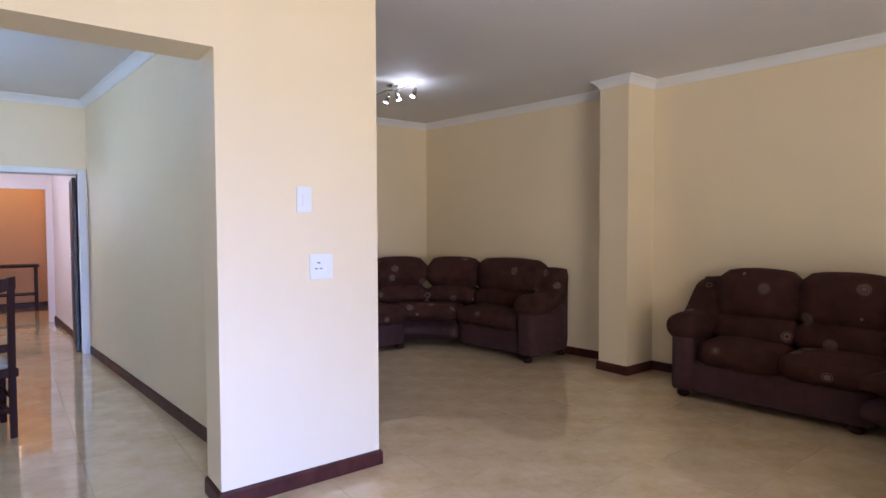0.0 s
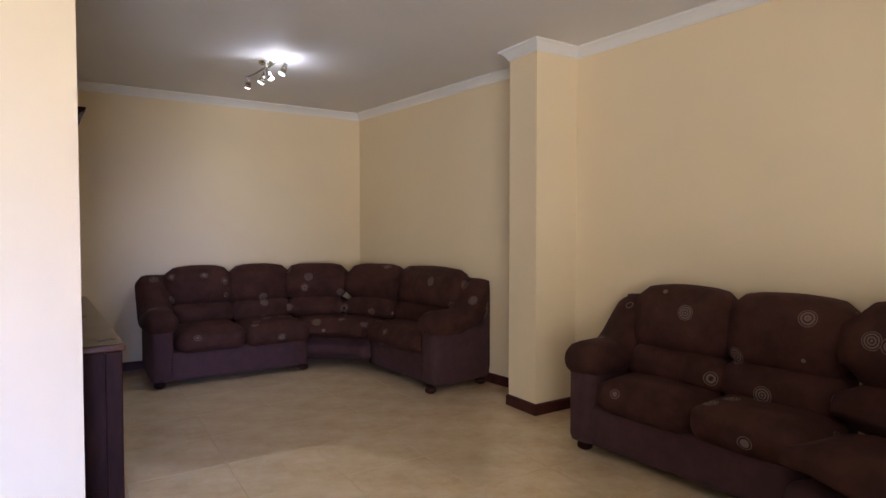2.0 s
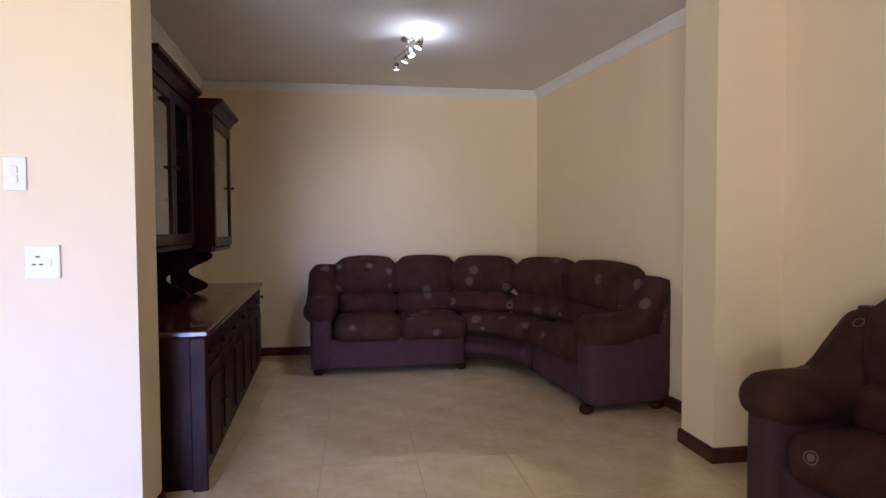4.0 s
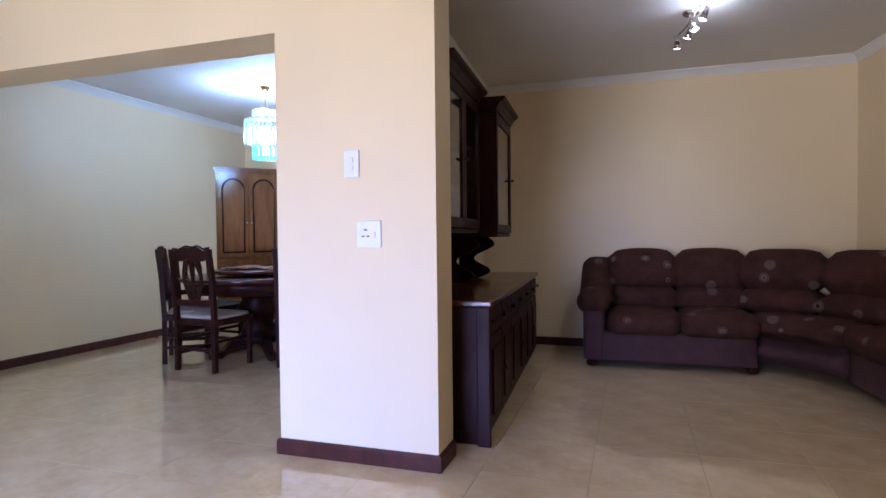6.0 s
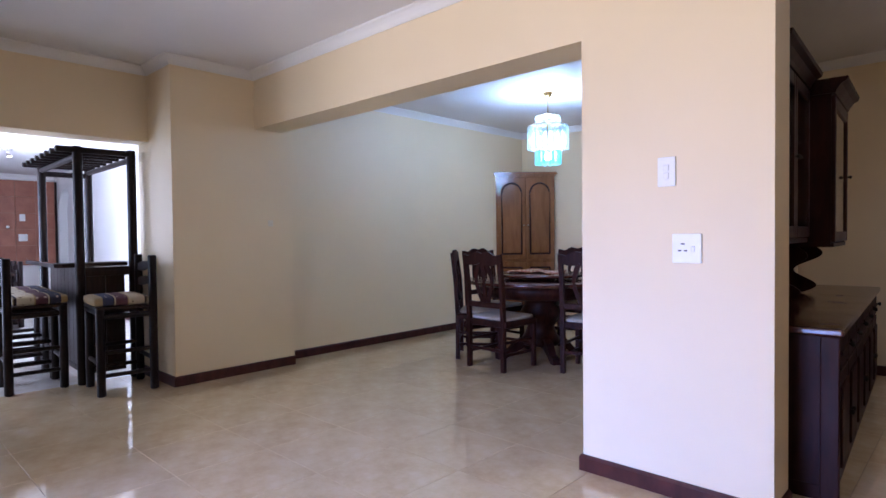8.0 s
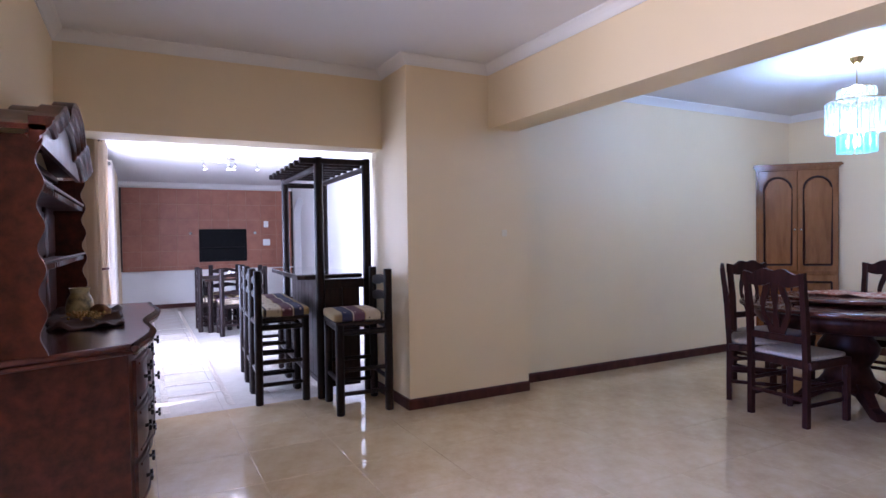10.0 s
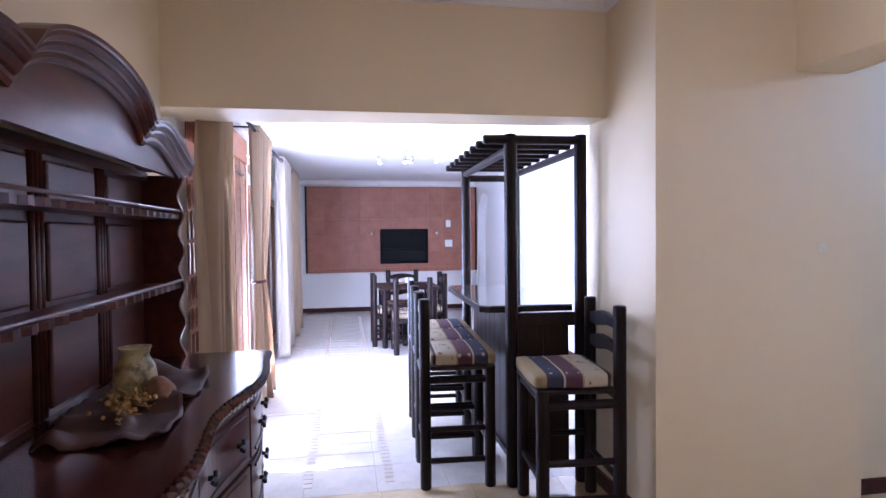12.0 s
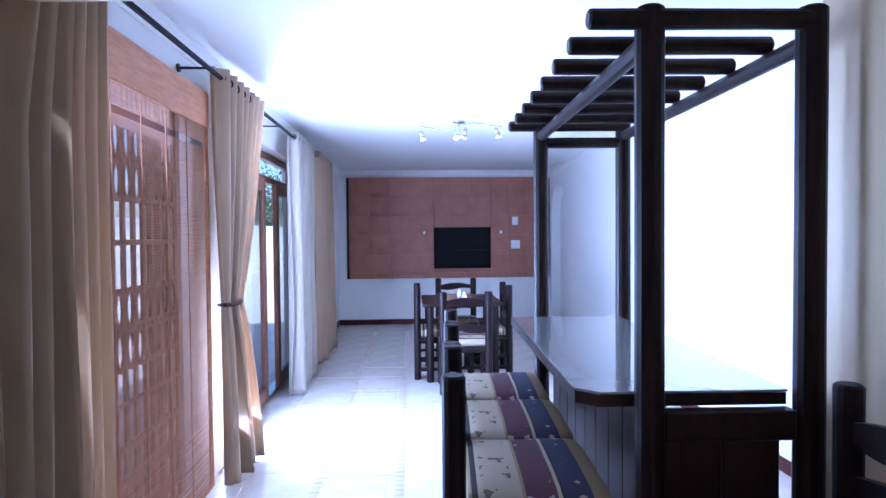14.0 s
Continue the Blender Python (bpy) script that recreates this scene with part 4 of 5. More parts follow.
N = 60
xs = [D0 + (DE - D0) * i / N for i in range(N + 1)]
bm = bmesh.new()
extrude_outline(bm, [(D0 + 0.04, DB, 0.16)] + [(x, front_line(x) - 0.035, 0.16) for x in xs if D0 + 0.04 <= x <= DE - 0.04] + [(D1 - 0.04, DB, 0.16)], (0, 0, DZ - 0.045 - 0.16))
part("chest", bm, MAHOGANY_RED, ds)
bm = bmesh.new()
extrude_outline(bm, [(D0, DB, DZ - 0.042)] + [(x, front_line(x) - 0.004, DZ - 0.042) for x in xs] + [(D1, DB, DZ - 0.042)], (0, 0, 0.042))
part("top", bm, MAHOGANY_POLISH, ds, "polished mahogany top")
# carved gadroon edge, bead by bead, joined as one moulding
bm = bmesh.new()
s_acc = D0
while s_acc < DE:
    p, q = Vector((s_acc, front_line(s_acc), 0)), Vector((s_acc + 0.03, front_line(s_acc + 0.03), 0))
    rod(bm, (p.x, p.y - 0.004, DZ - 0.040), (q.x, q.y + 0.004, DZ - 0.008), 0.013, 0.017, 8)
    s_acc += 0.034
part("carved_front_edge", bm, MAHOGANY_POLISH, ds, "carved gadroon edge", True)
for xa, xb in ((D0, D0), (D1, DE)):
    bm = bmesh.new()
    rod(bm, (xa, DB + 0.02, DZ - 0.012), (xb, front_line(xb) - 0.01, DZ - 0.012), 0.012, 0.012, 10)
    rod(bm, (xa, DB + 0.02, DZ - 0.034), (xb, front_line(xb) - 0.01, DZ - 0.034), 0.009, 0.009, 10)
    part("side_moulding", bm, MAHOGANY_RED, ds, smooth=True)
for k in range(3):
    x0 = D0 + 0.08 + k * (DE - D0 - 0.16) / 3
    x1 = x0 + (DE - D0 - 0.16) / 3 - 0.02
    for z0, z1 in ((0.22, 0.41), (0.43, 0.62), (0.64, 0.82)):
        bm = bmesh.new()
        m = 12
        pts = [(x0 + (x1 - x0) * i / m, front_line(x0 + (x1 - x0) * i / m) - 0.034) for i in range(m + 1)]
        extrude_outline(bm, [(x, y, z0) for x, y in pts] + [(x, y + 0.014, z0) for x, y in reversed(pts)], (0, 0, z1 - z0))
        dw = part("drawer", bm, MAHOGANY_RED, ds)
        for z in (z0 + 0.02, z1 - 0.02):
            bm = bmesh.new()
            extrude_outline(bm, [(x, y + 0.010, z - 0.005) for x, y in pts[1:-1]] + [(x, y + 0.020, z - 0.005) for x, y in reversed(pts[1:-1])], (0, 0, 0.010))
            part("carved_bead", bm, MAHOGANY_RED, dw)
        cx, cz = (x0 + x1) / 2, (z0 + z1) / 2
        for hx in (-0.12, 0.12):
            bm = bmesh.new()
            y = front_line(cx + hx) - 0.018
            rod(bm, (cx + hx, y, cz), (cx + hx, y + 0.022, cz), 0.008, n=8)
            rod(bm, (cx + hx - 0.035, y + 0.020, cz), (cx + hx + 0.035, y + 0.020, cz), 0.007, n=8)
            rod(bm, (cx + hx, y + 0.020, cz - 0.022), (cx + hx, y + 0.020, cz + 0.022), 0.006, n=8)
            part("drawer_pull", bm, IRON, dw, "dark iron pull")
for x, y in ((D0 + 0.08, front_line(D0 + 0.08) - 0.06), (DE - 0.06, front_line(DE - 0.06) - 0.06), (D0 + 0.08, DB + 0.06), (D1 - 0.08, DB + 0.06)):
    bm = bmesh.new()
    lathe(bm, [(0.035, 0), (0.05, 0.02), (0.035, 0.05), (0.022, 0.08), (0.035, 0.12), (0.055, 0.165)], 14, (x, y, 0))
    part("cabriole_foot", bm, MAHOGANY_RED, ds, smooth=True)
bm = bmesh.new()
extrude_outline(bm, [(D0 + 0.06, 0, 0.17)] + [(x, 0, 0.15 - 0.06 * math.sin(math.pi * (x - D0) / (D1 - D0)) ** 2 + 0.025 * math.cos((x - D0) * 16)) for x in xs if D0 + 0.06 < x < DE - 0.06] + [(DE - 0.06, 0, 0.17)], (0, 0.025, 0))
ap = part("apron", bm, MAHOGANY_RED, ds, "carved apron")
ap.location = (0, DF - 0.12, 0)

# plate rack
HF = 0.05
HZ = 1.655
part("back_board", boxes(((D0 + 0.03, DB, DZ), (D1 - 0.03, DB + 0.018, HZ + 0.02))), MAHOGANY_RED, ds)
for k in range(4):
    x0 = D0 + 0.06 + k * (D1 - D0 - 0.12) / 4
    x1 = x0 + (D1 - D0 - 0.12) / 4
    for z0, z1 in ((DZ + 0.02, 1.165), (1.225, 1.45), (1.50, 1.62)):
        bm = bmesh.new()
        box(bm, (x0 + 0.05, DB + 0.016, z0), (x1 - 0.05, DB + 0.030, z1), 0.008, 2)
        part("back_panel", bm, MAHOGANY_RED, ds)
    for off in (-0.024, 0.0, 0.024):
        bm = bmesh.new()
        rod(bm, (x1 + off, DB + 0.022, DZ + 0.005), (x1 + off, DB + 0.022, 1.64), 0.009, n=8)
        part("reeded_stile", bm, MAHOGANY_RED, ds, smooth=True)
for x in (D0 + 0.03, D1 - 0.05):
    bm = bmesh.new()
    edge = [(x, HF + 0.012 * math.cos(z * 42), z) for z in [DZ + (HZ - DZ) * i / 46 for i in range(47)]]
    extrude_outline(bm, [(x, DB + 0.018, DZ)] + edge + [(x, DB + 0.018, HZ)], (0.022, 0, 0))
    part("side_panel", bm, MAHOGANY_RED, ds, "scalloped side panel")
for z in (1.19, 1.475):
    bm = bmesh.new()
    m = 90
    pts = [(D0 + 0.052 + (D1 - D0 - 0.104) * i / m, HF - 0.012 + 0.009 * math.cos(i * 2 * math.pi * 22 / m), z) for i in range(m + 1)]
    extrude_outline(bm, [(D0 + 0.052, DB + 0.018, z)] + pts + [(D1 - 0.052, DB + 0.018, z)], (0, 0, 0.022))
    part("plate_shelf", bm, MAHOGANY_RED, ds, "shelf with a scalloped lip")
    bm = bmesh.new()
    rod(bm, (D0 + 0.055, HF + 0.0, z + 0.034), (D1 - 0.055, HF + 0.0, z + 0.034), 0.006, n=8)
    part("plate_rail", bm, MAHOGANY_RED, ds)


def crest(x):
    t = abs(x - DC)
    half = (D1 - D0) / 2 + 0.03
    if t < 0.38:
        return 1.725 + 0.140 * math.sqrt(max(0.0, 1 - (t / 0.38) ** 2)) ** 0.9
    u = (t - 0.38) / (half - 0.38)
    return 1.735 - 0.085 * u ** 1.8 + 0.055 * math.sin(math.pi * min(1, u * 1.2)) * (1 - u)


xs2 = [D0 + 0.012 + (D1 - D0 + 0.018) * i / 72 for i in range(73)]
bm = bmesh.new()
extrude_outline(bm, [(x, HF - 0.03, crest(x)) for x in xs2] + [(D1 + 0.03, HF - 0.03, HZ - 0.01), (D0 + 0.012, HF - 0.03, HZ - 0.01)], (0, 0.02, 0))
part("pediment", bm, MAHOGANY_RED, ds)
bm = bmesh.new()
MOULD = [(-0.03, -0.03), (0.004, -0.03), (0.016, -0.018), (0.016, -0.006), (0.030, -0.002), (0.044, 0.010), (0.044, 0.018), (0.058, 0.022), (0.072, 0.034), (0.072, 0.044), (0.082, 0.048), (0.084, 0.058), (-0.03, 0.058)]
rings = [[bm.verts.new((x, HF + dy * 0.65, crest(x) + dz)) for dy, dz in MOULD] for x in xs2]
for u, v in zip(rings, rings[1:]):
    for k in range(len(MOULD)):
        bm.faces.new((u[k], u[(k + 1) % len(MOULD)], v[(k + 1) % len(MOULD)], v[k]))
bm.faces.new(rings[0])
bm.faces.new(rings[-1][::-1])
part("crest_moulding", bm, MAHOGANY_RED, ds, "swept arched moulding")
bm = bmesh.new()
extrude_outline(bm, [(x, DB, crest(x) + 0.03) for x in xs2] + [(x, DB, crest(x) + 0.012) for x in reversed(xs2)], (0, HF - DB + 0.03, 0))
part("crest_roof", bm, MAHOGANY_RED, ds)
part("frieze_rail", boxes(((D0 + 0.05, DB + 0.018, HZ - 0.02), (D1 - 0.05, DB + 0.045, HZ + 0.012), 0.005)), MAHOGANY_RED, ds)

# on the dresser: a painted jar, a dark cloth and dried flowers
JAR, nt, b = node_mat("painted_jar", 0.35)
nt.links.new(ramp(nt, noise_tex(nt, 16, 3), [(0.38, (0.12, 0.10, 0.04)), (0.48, (0.38, 0.29, 0.12)), (0.60, (0.46, 0.37, 0.17)), (0.70, (0.16, 0.15, 0.06))]), b.inputs["Base Color"])
JX, JY = -1.44, 0.07
jar = thing("jar", (JX, JY, DZ + 0.006), "olive and cream painted pottery jar on a dark cloth", "jar")
bm = bmesh.new()
lathe(bm, [(0.045, 0), (0.060, 0.015), (0.064, 0.05), (0.058, 0.09), (0.043, 0.115), (0.040, 0.125), (0.046, 0.145), (0.049, 0.150), (0.042, 0.150), (0.036, 0.125)], 28)
part("body", bm, JAR, jar, smooth=True)
bm = bmesh.new()
n = 22
grid = []
for i in range(n + 1):
    row = []
    for j in range(n + 1):
        x, y = (i / n - 0.5) * 0.78, (j / n - 0.5) * 0.30
        e = max(abs(i / n - 0.5), abs(j / n - 0.5)) * 2
        z = 0.006 + (0.075 * max(0, noise.noise(Vector((x * 7, y * 9, 4.1)))) + 0.03 * max(0, noise.noise(Vector((x * 19, y * 23, 1.7))))) * e
        row.append(bm.verts.new((x + 0.04 * noise.noise(Vector((y * 9, x * 3, 0))), y + 0.035 * noise.noise(Vector((x * 7, y * 4, 7))), z)))
    grid.append(row)
faces = [bm.faces.new((grid[i][j], grid[i + 1][j], grid[i + 1][j + 1], grid[i][j + 1])) for i in range(n) for j in range(n)]
r = bmesh.ops.extrude_face_region(bm, geom=faces)
for v in r["geom"]:
    if isinstance(v, bmesh.types.BMVert):
        v.co.z -= 0.005
cl = tagged(part("cloth", bm, plain("dark_brown_cloth", (0.085, 0.028, 0.014), 0.6, vary=0.7, scale=9), smooth=True), "crumpled dark brown cloth lying on the dresser top", "cloth")
cl.location, cl.rotation_euler = (-1.37, 0.10, DZ), (0, 0, radians(4))
POD = plain("dried_seed_heads", (0.42, 0.24, 0.07), 0.8, vary=0.5, scale=50)
bm = bmesh.new()
rnd = random.Random(5)
for i in range(150):
    x, y = rnd.gauss(0, 0.085), rnd.gauss(0, 0.04)
    s = rnd.uniform(0.004, 0.009)
    bmesh.ops.create_icosphere(bm, subdivisions=1, radius=s, matrix=Matrix.Translation((x, y, 0.028 + rnd.uniform(0, 0.018))))
    if i % 3 == 0:
        rod(bm, (x, y, 0.028), (x + rnd.uniform(-0.06, 0.06), y + rnd.uniform(-0.04, 0.04), 0.02), 0.0014, n=4)
pd = tagged(part("dried_flowers", bm, POD), "scattered dried yellow seed heads on the dark cloth", "dried flowers", kind="stuff")
pd.location = (-1.30, 0.12, DZ)
bm = bmesh.new()
cushion(bm, (-0.06, -0.03, 0.0), (0.06, 0.03, 0.055), 0.025, 0.01, 5, 0.012)
pk = tagged(part("dried_pod", bm, plain("dried_leaf", (0.28, 0.12, 0.045), 0.8, vary=0.5, scale=25), smooth=True), "curled dried brown seed pod on the cloth", "dried plant")
pk.location, pk.rotation_euler = (-1.36, 0.165, DZ + 0.012), (0, 0.2, 0.5)

# ---- patio room ----
def striped_cloth():
    m, nt, b = node_mat("striped_ethnic_cloth", 0.9)
    co = nt.nodes.new("ShaderNodeTexCoord")
    sep = nt.nodes.new("ShaderNodeSeparateXYZ")
    nt.links.new(co.outputs["Object"], sep.inputs[0])
    mp = nt.nodes.new("ShaderNodeMapRange")
    mp.inputs["From Min"].default_value, mp.inputs["From Max"].default_value = -0.22, 0.22
    nt.links.new(sep.outputs["Y"], mp.inputs["Value"])
    cream, tan, plum, navy, dark = (0.44, 0.37, 0.26), (0.30, 0.22, 0.11), (0.085, 0.032, 0.045), (0.030, 0.032, 0.065), (0.02, 0.015, 0.015)
    stops = [(0.0, cream), (0.17, tan), (0.19, dark), (0.225, cream), (0.46, cream), (0.48, tan), (0.50, plum), (0.66, plum), (0.68, cream), (0.705, dark), (0.72, navy), (0.86, navy), (0.88, tan)]
    r = ramp(nt, mp.outputs[0], stops)
    for n in nt.nodes:
        if n.type == "VALTORGB":
            n.color_ramp.interpolation = "CONSTANT"
    # woven motifs: pale diamonds on the dark bands, dark figures on the pale band
    vo = nt.nodes.new("ShaderNodeTexVoronoi")
    vo.distance = "MANHATTAN"
    vo.inputs["Scale"].default_value, vo.inputs["Randomness"].default_value = 15, 0.15
    nt.links.new(co.outputs["Object"], vo.inputs["Vector"])
    lt = nt.nodes.new("ShaderNodeMath")
    lt.operation, lt.inputs[1].default_value = "LESS_THAN", 0.30
    nt.links.new(vo.outputs["Distance"], lt.inputs[0])
    rb = ramp(nt, mp.outputs[0], [(0.0, (0, 0, 0)), (0.50, (0.8, 0.8, 0.8)), (0.66, (0, 0, 0)), (0.72, (0.8, 0.8, 0.8)), (0.86, (0, 0, 0))])
    rb.node.color_ramp.interpolation = "CONSTANT"
    mul = nt.nodes.new("ShaderNodeMath")
    mul.operation = "MULTIPLY"
    nt.links.new(lt.outputs[0], mul.inputs[0])
    nt.links.new(rb, mul.inputs[1])
    mix = nt.nodes.new("ShaderNodeMix")
    mix.data_type = "RGBA"
    nt.links.new(mul.outputs[0], mix.inputs["Factor"])
    nt.links.new(r, mix.inputs["A"])
    mix.inputs["B"].default_value = (0.50, 0.40, 0.34, 1)
    fig = noise_tex(nt, 24, 2)
    gt = nt.nodes.new("ShaderNodeMath")
    gt.operation, gt.inputs[1].default_value = "GREATER_THAN", 0.60
    nt.links.new(fig, gt.inputs[0])
    rc = ramp(nt, mp.outputs[0], [(0.0, (0, 0, 0)), (0.25, (0.85, 0.85, 0.85)), (0.43, (0, 0, 0))])
    rc.node.color_ramp.interpolation = "CONSTANT"
    mul2 = nt.nodes.new("ShaderNodeMath")
    mul2.operation = "MULTIPLY"
    nt.links.new(gt.outputs[0], mul2.inputs[0])
    nt.links.new(rc, mul2.inputs[1])
    mix2 = nt.nodes.new("ShaderNodeMix")
    mix2.data_type = "RGBA"
    nt.links.new(mul2.outputs[0], mix2.inputs["Factor"])
    nt.links.new(mix.outputs["Result"], mix2.inputs["A"])
    mix2.inputs["B"].default_value = (0.10, 0.065, 0.045, 1)
    nt.links.new(mix2.outputs["Result"], b.inputs["Base Color"])
    bump(nt, b, noise_tex(nt, 220, 2), 0.4, 0.002)
    return m


STRIPED = striped_cloth()


def pole_part(name, a, b_, r, parent, mat=None):
    bm = bmesh.new()
    log(bm, a, b_, r)
    return part(name, bm, mat or DARK_POLE, parent, smooth=False)


def rustic_seat(name, at, turn, label, category, group, seat_z, top_z, w=0.36, d=0.40, r=0.031):
    """A pole-framed seat. Local +y is the front; the back posts stand at local -y."""
    root = thing(name, at, label, category, group, turn)
    hx, hy = w / 2, d / 2
    for sx in (-1, 1):
        pole_part("back_post", (sx * hx, -hy, 0), (sx * hx, -hy, top_z), r, root)
        pole_part("front_leg", (sx * hx, hy, 0), (sx * hx, hy, seat_z - 0.03), r, root)
        for k in (0.22, 0.47, 0.86):
            pole_part("side_rung", (sx * hx, -hy + 0.02, seat_z * k), (sx * hx, hy - 0.02, seat_z * k), 0.016 if k < 0.8 else 0.022, root)
    for y in (-hy, hy):
        pole_part("cross_rung", (-hx + 0.02, y, seat_z * 0.34), (hx - 0.02, y, seat_z * 0.34), 0.016, root)
        pole_part("cross_rung", (-hx + 0.02, y, seat_z * 0.90), (hx - 0.02, y, seat_z * 0.90), 0.022, root)
    part("seat_board", boxes(((-hx - 0.02, -hy + 0.03, seat_z - 0.045), (hx + 0.02, hy + 0.03, seat_z - 0.022), 0.004)), DARK_PANEL, root)
    bm = bmesh.new()
    cushion(bm, (-hx - 0.022, -hy + 0.034, seat_z - 0.02), (hx + 0.022, hy + 0.036, seat_z + 0.05), 0.020, 0.008, 8, 0.005)
    part("seat_cushion", bm, STRIPED, root, "striped cream, plum and navy woven cushion", True)
    nr = 2
    for k in range(nr):
        z = seat_z + 0.14 + (top_z - seat_z - 0.24) * k
        bm = bmesh.new()
        n = 14
        top = [(-hx + 0.01 + (w - 0.02) * i / n, -hy - 0.011, z + 0.018 + 0.030 * math.sin(math.pi * i / n)) for i in range(n + 1)]
        low = [(-hx + 0.01 + (w - 0.02) * i / n, -hy - 0.011, z - 0.022 + 0.012 * math.sin(2 * math.pi * i / n)) for i in range(n + 1)]
        extrude_outline(bm, top + low[::-1], (0, 0.022, 0))
        part("back_rail", bm, DARK_POLE, root)
    return root


# bar
BT, ST = -1.7, -3.5
bar = thing("bar_counter", (-2.575, 1.625, 0), "dark pole bar with a glass-topped counter and slatted pergola roof", "bar", turn=BT)
BL, BW = 1.375, 0.40
for x in (0, -BL):
    for y in (0, BW):
        pole_part("post", (x, y, 0), (x, y, 1.948), 0.036, bar)
for y in (0, BW):
    pole_part("roof_beam", (0.0, y, 1.868), (-BL, y, 1.868), 0.024, bar)
for i in range(8):
    x = 0.01 - i * BL / 7 * 1.0
    pole_part("roof_slat", (x, -0.155, 1.916), (x, BW + 0.01, 1.916), 0.025, bar)
pole_part("cross_beam", (-BL, 0.0, 1.838), (-BL, BW, 1.838), 0.026, bar)
LIP = [(-0.030, -0.115), (-0.030, BW - 0.035), (-BL + 0.03, BW - 0.035), (-BL + 0.03, -0.150), (-0.075, -0.165)]
bm = bmesh.new()
extrude_outline(bm, [(x - 0.006, y, 0.962) for x, y in LIP], (0, 0, 0.030))
part("counter_board", bm, DARK_PANEL, bar)
TOPG, nt, b = node_mat("counter_glass", 0.06)
b.inputs["Base Color"].default_value = (0.30, 0.31, 0.31, 1)
rough_from(nt, b, noise_tex(nt, 5, 3), 0.03, 0.10)
b.inputs["Coat Weight"].default_value = 1.0
bm = bmesh.new()
extrude_outline(bm, [(x, y, 0.996) for x, y in LIP], (0, 0, 0.006))
part("glass_top", bm, TOPG, bar, "reflective grey glass top")
part("top_rail", boxes(((-0.03, 0.036, 0.885), (0.012, BW - 0.036, 0.960), 0.004)), DARK_PANEL, bar)
for i in range(2):
    y0 = 0.040 + i * 0.146
    part("board", boxes(((-0.022, y0, 0.08), (-0.002, y0 + 0.143, 0.884), 0.003)), DARK_PANEL, bar)
nb = 9
for i in range(nb):
    x0 = -0.05 - (BL - 0.10) * i / nb
    part("board", boxes(((x0 - (BL - 0.10) / nb + 0.003, 0.045, 0.10), (x0, 0.065, 0.960), 0.003)), DARK_PANEL, bar)
part("foot_rail", boxes(((-BL + 0.04, 0.03, 0.06), (-0.04, 0.07, 0.10), 0.004)), DARK_PANEL, bar)

# bar stools: three along the front, one at the end by the pier
LAB = "dark pole bar stool with a striped woven cushion"
st = rustic_seat("bar_stool", (-2.80, 1.335, 0), ST, LAB, "stool", "stools at the bar", 0.70, 1.05, 0.38, 0.36)
copy_thing(st, pose(-3.235, 1.36, 0, 0, 0, ST))
copy_thing(st, pose(-3.68, 1.388, 0, 0, 0, ST))
end_stool = rustic_seat("bar_stool", (-2.235, 1.815, 0), 175, LAB, "stool", "stools at the bar", 0.70, 1.06, 0.41, 0.37)

# table with four chairs at the far end
tb = thing("patio_table", (-6.95, 1.51, 0), "square dark pole-legged table with a woven runner beyond the bar", "table")
for sx in (-1, 1):
    for sy in (-1, 1):
        pole_part("leg", (sx * 0.33, sy * 0.31, 0), (sx * 0.33, sy * 0.31, 0.72), 0.036, tb)
bm = bmesh.new()
box(bm, (-0.40, -0.38, 0.72), (0.40, 0.38, 0.755), 0.006, 2)
part("tabletop", bm, DARK_PANEL, tb)
for sy in (-1, 1):
    part("apron", boxes(((-0.32, sy * 0.31 - 0.012, 0.62), (0.32, sy * 0.31 + 0.012, 0.72))), DARK_PANEL, tb)
bm = bmesh.new()
box(bm, (-0.39, -0.13, 0.756), (0.39, 0.13, 0.761), 0.002)
rn = tagged(part("table_runner", bm, plain("faded_rust_runner", (0.34, 0.16, 0.11), 0.9, vary=0.5, scale=30)), "faded rust woven runner across the patio table", "cloth")
rn.location = (-6.95, 1.51, 0)
for x, y, h in ((-6.93, 1.505, 0.085), (-6.86, 1.55, 0.07)):
    sk = thing("salt_shaker", (x, y, 0.761), "small white ceramic salt shaker on the runner", "shaker", "table shakers")
    bm = bmesh.new()
    lathe(bm, [(0.020, 0), (0.026, 0.015), (0.022, h * 0.55), (0.014, h * 0.75), (0.018, h * 0.9), (0.008, h)], 14)
    part("body", bm, WHITE_PLASTIC, sk, smooth=True)
LAB = "dark pole dining chair with a striped pale cushion"
pc = rustic_seat("patio_chair", (-6.36, 1.50, 0), 90, LAB, "chair", "chairs round the patio table", 0.43, 0.90, 0.40, 0.38, 0.034)
copy_thing(pc, pose(-7.55, 1.53, 0, 0, 0, -90))
copy_thing(pc, pose(-6.93, 1.27, 0, 0, 0, 0))
copy_thing(pc, pose(-6.97, 1.79, 0, 0, 0, 180))

# ceiling light
spotlight("ceiling_spotlight", (-6.26, 1.46, PATIO_Z), 0.76, 78, [(-0.34, 0.3, 0.3), (-0.03, 0.2, -0.4), (0.06, -0.5, 0.2), (0.33, 0.4, 0.2)], LIT, 2, "brushed steel wavy ceiling bar with lit spotlights")

# tiled barbecue front
PX = FAR_X + 0.05
bq = thing("barbecue_front", (0, 0, 0), "terracotta tiled wall panel around a built-in black barbecue", "barbecue")
O0, O1, OZ0, OZ1 = 1.37, 2.26, 0.87, 1.51
P0, P1, PZ0, PZ1 = 0.06, 3.16, 0.72, 2.29
